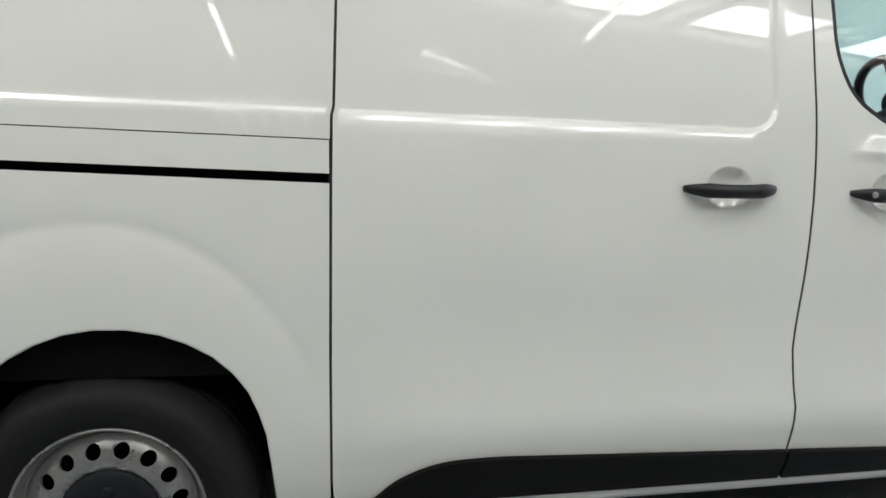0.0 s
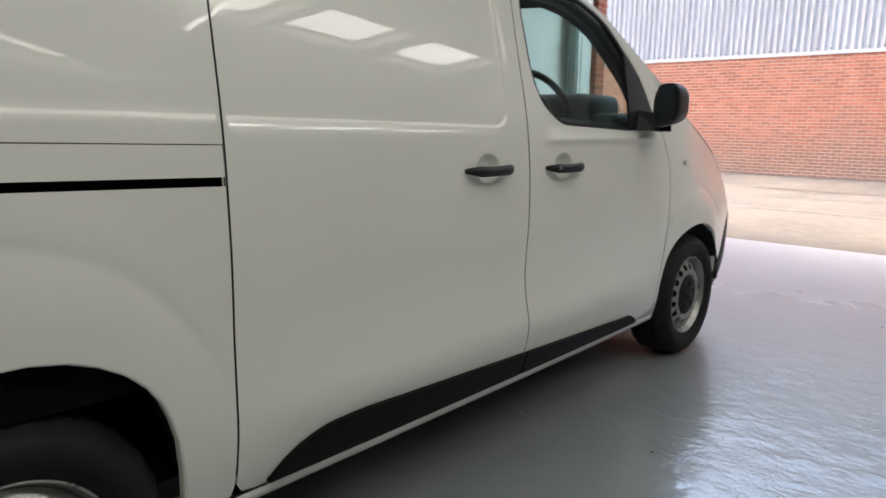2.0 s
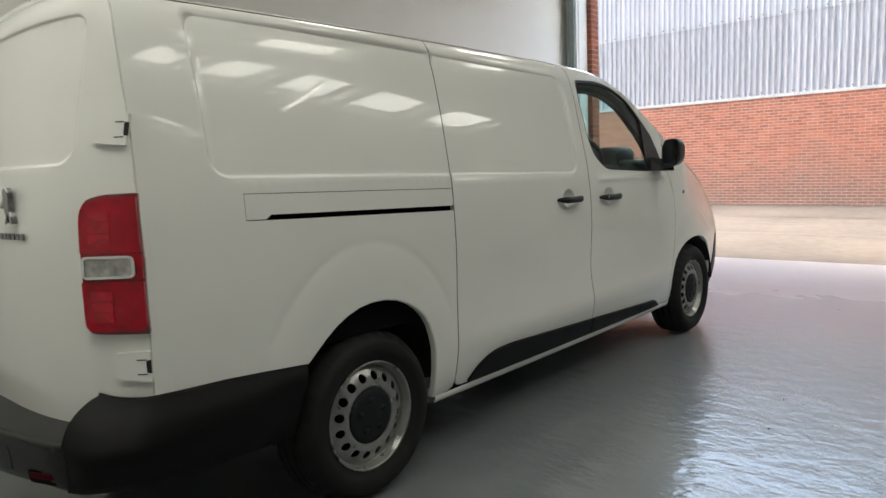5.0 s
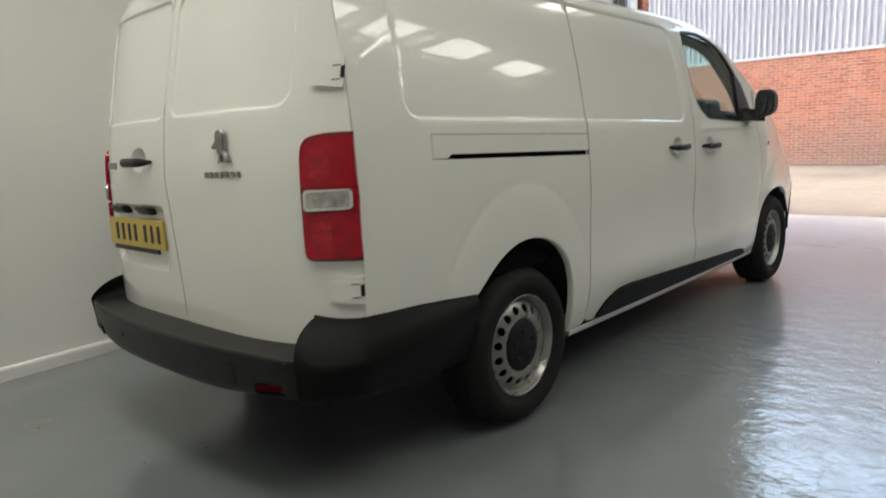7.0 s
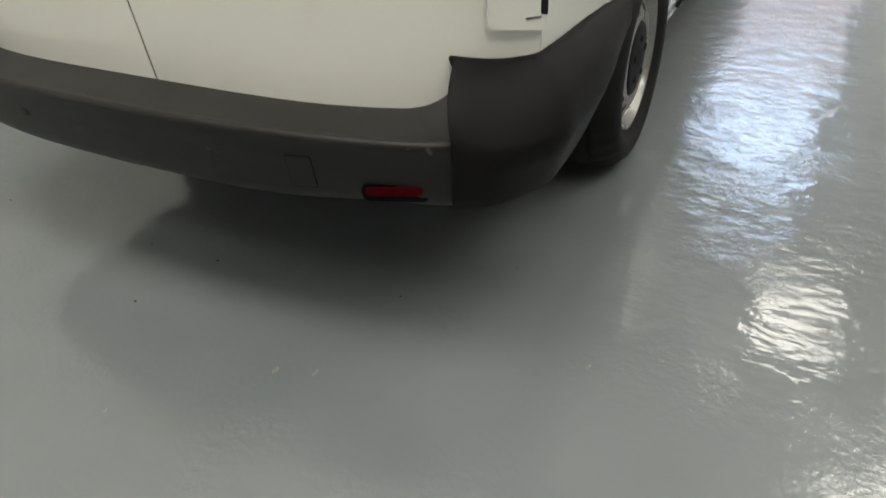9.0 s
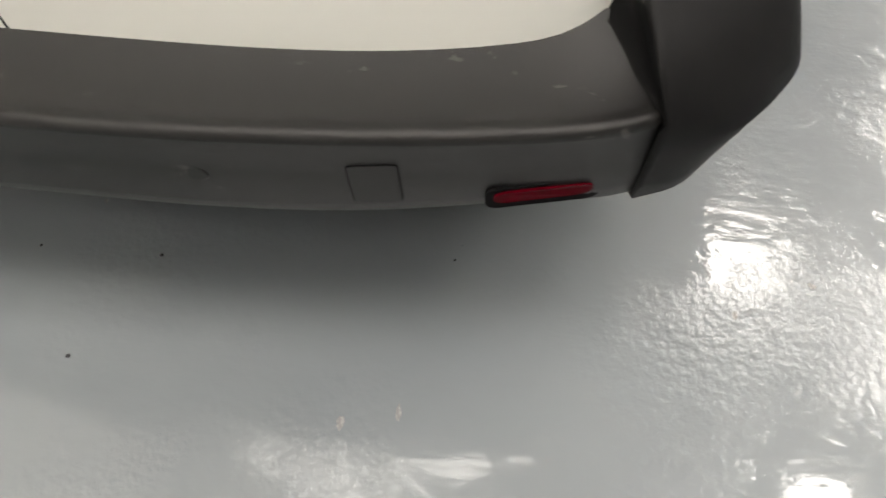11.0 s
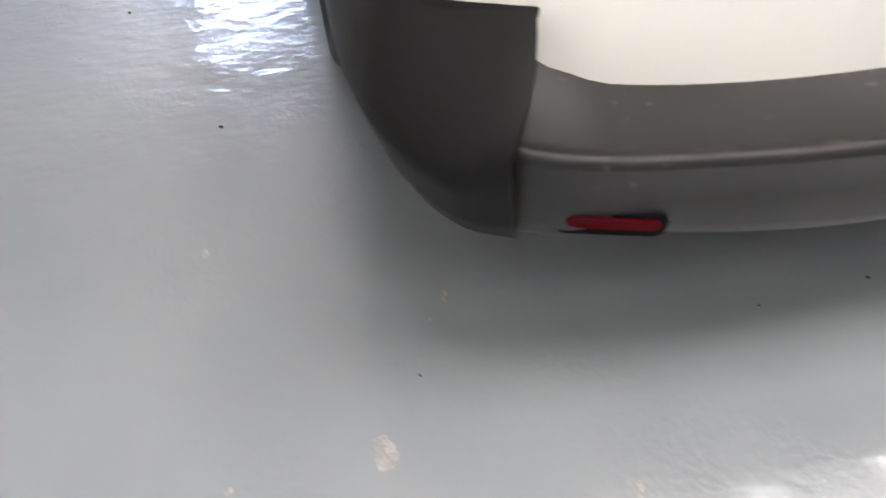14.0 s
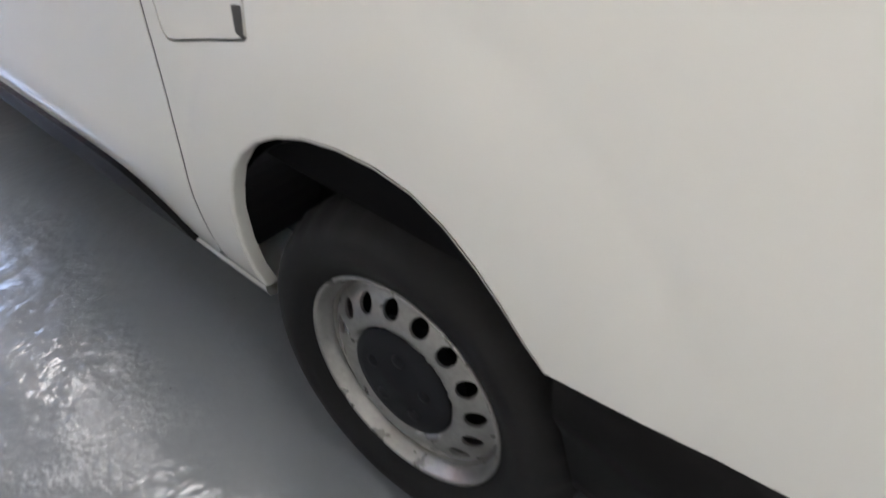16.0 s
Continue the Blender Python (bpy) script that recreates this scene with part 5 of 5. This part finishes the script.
# front wall with the doorway
O_L, O_R, O_H = 2.44, -1.90, 4.48
wall("wall_bay_side", [(X_DOOR + 0.255, Y_BAY), (X_BAY + 0.2, Y_BAY), (X_BAY + 0.2, Y_BAY + 0.2), (X_DOOR + 0.255, Y_BAY + 0.2)], 0, H, 2, "white painted plaster wall")
wall("wall_bay_end", [(X_BAY, Y_RIGHT + 0.002), (X_BAY + 0.2, Y_RIGHT + 0.002), (X_BAY + 0.2, Y_BAY - 0.002), (X_BAY, Y_BAY - 0.002)], 0, H, 2, "bare grey blockwork wall", BLOCK)
wall("wall_front", [(Y_BAY, 0), (O_R, 0), (O_R, O_H), (O_L, O_H), (O_L, 0.0), (wall_y(X_DOOR) + 0.2, 0.0), (wall_y(X_DOOR) + 0.2, H), (Y_BAY, H)], X_DOOR + 0.002, X_DOOR + 0.25, 0, "white painted front wall with a wide doorway")
# skirting board
bm = bmesh.new()
prof = [(0.0, 0.0), (-0.020, 0.0), (-0.020, 0.062), (-0.015, 0.073), (-0.006, 0.078), (0.0, 0.078)]
rows = [[(x, wall_y(x) + a, b + 0.001) for a, b in prof] for x in (X_BACK, X_DOOR - 0.02)]
tagged(mesh_ob("baseboard", loft(rows, True), TRIM), "white painted skirting board", "skirting board", kind="structure")

# ceiling with skylight openings, some at the rear added as fill
# each: centre, length, width, turn in degrees
LIGHTS = [(x, -4.95 - 0.27 * (x - 3.0), a, 1.1, -15) for x, a in ((1.15, 0.8), (2.15, 0.95), (3.5, 1.4), (5.35, 1.9), (7.85, 2.3))]
LIGHTS += [(2.05, -7.5, 1.35, 0.5, -31), (3.4, -8.03, 0.7, 0.5, -10)]
LIGHTS += [(x, y, 1.2, 0.9, 0) for x, y in ((2.3, -2.95), (5.0, -2.1))] + [(0.0, -3.3, 0.8, 0.6, 0)]
LIGHTS += [(2.4, 0.38, 1.05, 0.7, 0), (4.65, 0.28, 1.25, 0.7, 0), (-0.15, 0.64, 0.45, 0.5, 0)]
# placed to brighten the van's rear; the last two are unseen additions
LIGHTS += [(-1.83, y, 1.4, 1.3, 0) for y in (-3.9, -2.2, -0.5)] + [(-1.7, 1.0, 1.3, 1.2, 0), (-4.0, -0.2, 1.3, 1.2, 0)]


def skylight_hole(x, y, a, b, turn):
    m = pose(x, y, 0, 0, 0, turn)
    return [(m @ Vector((u * a / 2, v * b / 2, 0))).to_2d() for u, v in ((-1, -1), (1, -1), (1, 1), (-1, 1))]


cos, _, faces, _ = patch([(X_BACK - 0.2, Y_RIGHT - 0.2), (X_BAY + 0.2, Y_RIGHT - 0.2), (X_BAY + 0.2, Y_BAY + 0.2), (X_DOOR + 0.25, Y_BAY + 0.2), (X_DOOR + 0.25, 3.0), (X_BACK - 0.2, 3.0)], lambda x, y: (x, y, H), -1,
                         [skylight_hole(*q) for q in LIGHTS], (), 2.0, 2.0, -0.15, 0)
me = bpy.data.meshes.new("ceiling")
me.from_pydata([tuple(c) for c in cos], [], faces)
me.materials.append(CEIL)
tagged(new("ceiling", me), "pale lined workshop ceiling with skylights", "ceiling", kind="structure")
tagged(mesh_ob("roof", prism([(X_BACK - 0.2, Y_RIGHT - 0.2), (X_BAY + 0.2, Y_RIGHT - 0.2), (X_BAY + 0.2, Y_BAY + 0.2), (X_DOOR + 0.25, Y_BAY + 0.2), (X_DOOR + 0.25, 3.0), (X_BACK - 0.2, 3.0)], H + 0.22, H + 0.34, 2), CEIL), "roof deck over the workshop", "roof", kind="structure")
TUBE = emitter("tube_light", (1.0, 0.97, 0.9), 1.3)
SKYLIGHT = 2.15                     # watts a square metre of opening
for x, y, a, b, turn in LIGHTS:
    skylight_lamp(x, y, H + 0.13, a - 0.02, b - 0.02, turn, SKYLIGHT * a * b, (1.0, 0.96, 0.875))
for x, y in ((3.5, -5.6), (-0.8, -6.6), (-2.6, -1.6)):
    lamp = empty("tube_lamp", "white fluorescent batten lamp under the ceiling", "ceiling lamp", (x, y, H), group="batten lamps")
    part("batten", boxed((-0.05, -0.76, -0.07), (0.05, 0.76, -0.001), 0.006), TRIM, lamp)
    part("tube", tube([(0, -0.72, -0.095), (0, 0.72, -0.095)], 0.019, 12), TUBE, lamp, "glowing tube")

# doorway: steel posts, brick reveal
for name, lo, hi, mat, label in (("door_post", (7.40, 2.44, 0), (7.545, 2.545, 4.48), JAMB, "grey-green steel roller door post"),
                                 ("door_post", (7.42, -2.05, 0), (7.54, -1.89, 4.48), JAMB, "grey-green steel roller door post")):
    tagged(mesh_ob(name, boxed(lo, hi, 0.006), mat), label, "door post", kind="structure")
tagged(mesh_ob("trim", boxed((7.45, 2.424, 0.0), (7.50, 2.438, 4.48), 0.002), TRIM), "white edge strip of the door guide", "trim", kind="structure")


def brick_mesh(w, d, h):
    bm = boxed((-w / 2, -d / 2, -h / 2), (w / 2, d / 2, h / 2))
    top = [e for e in bm.edges if all(v.co.y < 0 for v in e.verts)]
    bmesh.ops.bevel(bm, geom=top, offset=0.004, segments=1, affect="EDGES")
    me = bpy.data.meshes.new("brick")
    bm.to_mesh(me)
    bm.free()
    me.materials.append(BRICK)
    return me


# ---------------------------------------------------------------- the yard
def yard_z(x, y):
    return -0.004 + (0.125 + 0.0087 * min(max(y, -14), 22)) * ease(7.6, 17.0, x)


bm = bmesh.new()
xs = list(np.linspace(7.55, 17.3, 40)) + [30, 120, 600]
ys = [-600, -120, -30] + list(np.linspace(-12, 16, 57)) + [30, 120, 600]
grid = [[bm.verts.new((x, y, yard_z(x, y))) for y in ys] for x in xs]
for a, b in zip(grid, grid[1:]):
    for i in range(len(ys) - 1):
        bm.faces.new((a[i], b[i], b[i + 1], a[i + 1]))
tagged(mesh_ob("ground", bm, YARD, True), "pale worn concrete yard outside the doorway", "yard", kind="structure")


def yard_strip(name, x, y0, y1, w, mat, label, seed):
    r = random.Random(seed)
    bm = bmesh.new()
    n = 40
    rows = []
    for k in range(n + 1):
        y = y0 + (y1 - y0) * k / n
        c, ww = x + 0.06 * math.sin(0.9 * y + seed) + r.uniform(-0.02, 0.02), w * (0.7 + r.uniform(0, 0.5)) * (0.15 + 0.85 * ease(0, 0.12, min(k / n, 1 - k / n)))
        rows.append([bm.verts.new((c - ww / 2, y, yard_z(c, y) + 0.006)), bm.verts.new((c + ww / 2, y, yard_z(c, y) + 0.006))])
    for a, b in zip(rows, rows[1:]):
        bm.faces.new((a[0], a[1], b[1], b[0]))
    return tagged(mesh_ob(name, bm, mat), label, "ground repair", group="yard repairs")


PALE = material("pale_cement", (0.112, 0.091, 0.074), 0.9, vary=0.3, scale=6, fine=10)
DAMP = material("damp_concrete", (0.050, 0.040, 0.032), 0.8, vary=0.2, scale=5, fine=8)
yard_strip("cement_joint", 10.6, -6, 9, 0.16, PALE, "pale cement strip across the worn yard concrete", 1)
yard_strip("cement_joint", 12.4, -5, 9, 0.10, PALE, "pale cement strip across the worn yard concrete", 5)
yard_strip("damp_crack", 13.6, -2.2, 2.4, 0.16, DAMP, "damp dark crack in the yard concrete", 2)
yard_strip("damp_crack", 14.4, 2.0, 5.5, 0.12, DAMP, "damp dark crack in the yard concrete", 3)
yard_strip("damp_edge", 16.85, -9, 14, 0.16, DAMP, "damp line of dirt along the foot of the brick wall", 4)
X_W = 17.0
PITCH_X, PITCH_Z, Z_B, Z_T = 0.225, 0.075, 0.025, 2.90
brickwork = empty("wall_brick", "long red brick boundary wall of the building opposite", "brick wall", (X_W, 0, 0), kind="structure")
part("mortar", boxed((0.0045, -14, -0.4), (0.25, 22, Z_T)), MORTAR, brickwork)
stretcher = brick_mesh(0.214, 0.10, 0.0615)
joined = []
count = 0
rnd = random.Random(4)
face = Matrix.Rotation(radians(-90), 4, "Z")
for row in range(int((Z_T - Z_B) / PITCH_Z) + 1):
    z = Z_B + row * PITCH_Z
    y = -10 + (PITCH_X / 2 if row % 2 else 0)
    while y < 16:
        jut = rnd.uniform(-0.002, 0.003)
        if 0.2 < y < 4.4 and 0.95 < z < 2.15 and count < 300:
            b = new("brick", stretcher)
            b.parent = brickwork
            b.matrix_local = Matrix.Translation((0.05 + jut, y, z)) @ face
            count += 1
        else:
            joined.append((0.05 + jut, y, z))
        y += PITCH_X
src_v = [face @ v.co for v in stretcher.vertices]
src_f = [tuple(p.vertices) for p in stretcher.polygons]
vs, fs = [], []
for p in joined:
    k = len(vs)
    vs += [(v.x + p[0], v.y + p[1], v.z + p[2]) for v in src_v]
    fs += [tuple(i + k for i in f) for f in src_f]
me = bpy.data.meshes.new("brick_courses")
me.from_pydata(vs, [], fs)
me.materials.append(BRICK)
ob = new("brick_courses", me)
ob.parent = brickwork
tagged(ob, kind="stuff")

cladding = empty("wall_cladding", "grey corrugated sheet cladding above the brick wall", "cladding", (X_W, 0, 0), kind="structure")


def sheet_mesh(name, width, z0, z1, mat, waves=7, depth=0.034):
    bm = bmesh.new()
    prof = []
    for k in range(waves):
        a = k * width / waves
        p = width / waves
        prof += [(a, 0), (a + 0.36 * p, 0), (a + 0.50 * p, -0.7 * depth), (a + 0.60 * p, -depth), (a + 0.76 * p, -depth), (a + 0.86 * p, -0.7 * depth)]
    prof.append((width, 0))
    lo = [bm.verts.new((d, y, z0)) for y, d in prof]
    hi = [bm.verts.new((d, y, z1)) for y, d in prof]
    for i in range(len(prof) - 1):
        bm.faces.new((lo[i], lo[i + 1], hi[i + 1], hi[i]))
    r = bmesh.ops.extrude_face_region(bm, geom=bm.faces[:])
    bmesh.ops.translate(bm, vec=(0.004, 0, 0), verts=[v for v in r["geom"] if isinstance(v, bmesh.types.BMVert)])
    bmesh.ops.recalc_face_normals(bm, faces=bm.faces)
    me = bpy.data.meshes.new(name)
    bm.to_mesh(me)
    bm.free()
    me.materials.append(mat)
    return me


low_sheet = sheet_mesh("cladding_sheet", 1.02, 2.975, 5.05, CLAD)
high_sheet = sheet_mesh("cladding_sheet", 1.02, 4.93, 7.2, CLAD2)
bolt_me = bpy.data.meshes.new("bolt")
bm = lathe([(0.02, 0.0), (0.018, 0.008), (0.009, 0.012), (0.001, 0.013)], 8, (0, 0, 0), 1)
bm.transform(pose(0, 0, 0, 0, 0, 90))
bm.to_mesh(bolt_me)
bm.free()
bolt_me.materials.append(BOLT)
for k in range(-12, 17):
    for me, x, b_z in ((low_sheet, 0.075, 3.05), (high_sheet, 0.060, 5.0)):
        sh = new("cladding_sheet", me)
        sh.parent = cladding
        sh.location = (x, k * 1.02, 0)
        if -6 < k < 10:
            for q in (0, 3, 5):
                bo = new("bolt", bolt_me)
                bo.parent = sh
                bo.location = (-0.034, (q + 0.68) * 1.02 / 7, b_z)
part("backing", boxed((0.10, -14, 2.9), (0.25, 22, 7.2)), DARK, cladding)
part("flashing", boxed((-0.02, -14, 2.905), (0.10, 22, 2.985), 0.006), SILL, cladding, "pale weathered flashing strip")

for ob in (brickwork, cladding):
    ob.rotation_euler = (radians(0.5), 0, 0)
    ob.location.z = -0.045

# brick pier beside the doorway
pier = empty("brick_pier", "red brick pier at the edge of the doorway", "brick pier", (7.90, 2.46, 0), kind="structure")
part("mortar", boxed((-0.10, -0.092, 0), (0.10, 0.30, 4.3)), MORTAR, pier)
for row in range(57):
    for x in ((-0.052, 0.06) if row % 2 else (0.0,)):
        b = new("brick", stretcher)
        b.parent = pier
        sx = 0.47 if row % 2 else 0.98
        b.matrix_local = Matrix.Translation((x, -0.055, 0.04 + row * 0.075)) @ Matrix.Diagonal((sx, 0.9, 1, 1))

# ---------------------------------------------------------------- small things on the floor
def pebble(seed, size):
    r = random.Random(seed)
    bm = bmesh.new()
    bmesh.ops.create_icosphere(bm, subdivisions=1, radius=size)
    for v in bm.verts:
        v.co *= r.uniform(0.7, 1.25)
        v.co.z = max(v.co.z * 0.6 + size * 0.5, 0)
    return bm


for k, (x, y, r) in enumerate(((2.06, -1.852, 0.010), (1.59, -1.907, 0.011), (-0.915, -0.558, 0.005), (-0.992, 0.239, 0.005), (-1.204, 0.077, 0.007), (-0.981, -0.004, 0.006),
                               (-1.354, 0.830, 0.008), (-0.228, 1.208, 0.011), (4.62, -1.62, 0.012), (2.04, -1.30, 0.010), (0.35, 1.45, 0.008), (-0.99, 0.89, 0.005))):
    ob = mesh_ob("grit", pebble(k, 0.62 * r), DEBRIS)
    ob.location = (x, y, 0)
    tagged(ob, "small dark crumb of grit on the floor", "grit", group="grit on the floor")


def worn_patch(x, y, a, b, seed):
    r = random.Random(seed)
    n = 40
    bm = bmesh.new()
    ring = []
    ph = [r.uniform(0, 6.28) for _ in range(4)]
    for k in range(n):
        t = 2 * math.pi * k / n
        w = 1 + 0.18 * math.sin(2 * t + ph[0]) + 0.12 * math.sin(3 * t + ph[1]) + 0.08 * math.sin(7 * t + ph[2]) + r.uniform(-0.07, 0.07)
        ring.append(bm.verts.new((a * w * math.cos(t), b * w * math.sin(t), 0.0006)))
    f = bm.faces.new(ring)
    if f.normal.z < 0:
        f.normal_flip()
    ob = mesh_ob("worn_patch", bm, BARE)
    ob.location = (x, y, 0)
    return tagged(ob, "patch of bare concrete where the floor paint has flaked", "worn patch", group="worn patches")


for k, (x, y, a, b) in enumerate(((-1.325, 0.915, 0.062, 0.060), (-1.115, 0.974, 0.026, 0.022), (-1.265, 0.602, 0.015, 0.007))):
    worn_patch(x, y, a, b, k + 3)
SPOTS = [(-0.87, 0.16), (-1.25, -0.42), (-1.22, -0.51), (-0.88, -1.2), (-0.96, -1.06), (-0.83, 0.81), (-0.88, 0.85), (-1.4, 0.69), (-1.43, 0.33), (-1.12, 1.22), (-1.31, 1.12), (-0.62, 1.25), (-1.5, -0.15)]
for k, (x, y) in enumerate(SPOTS):
    worn_patch(x, y, 0.006 + 0.004 * (k % 3), 0.004 + 0.003 * (k % 2), k + 20)
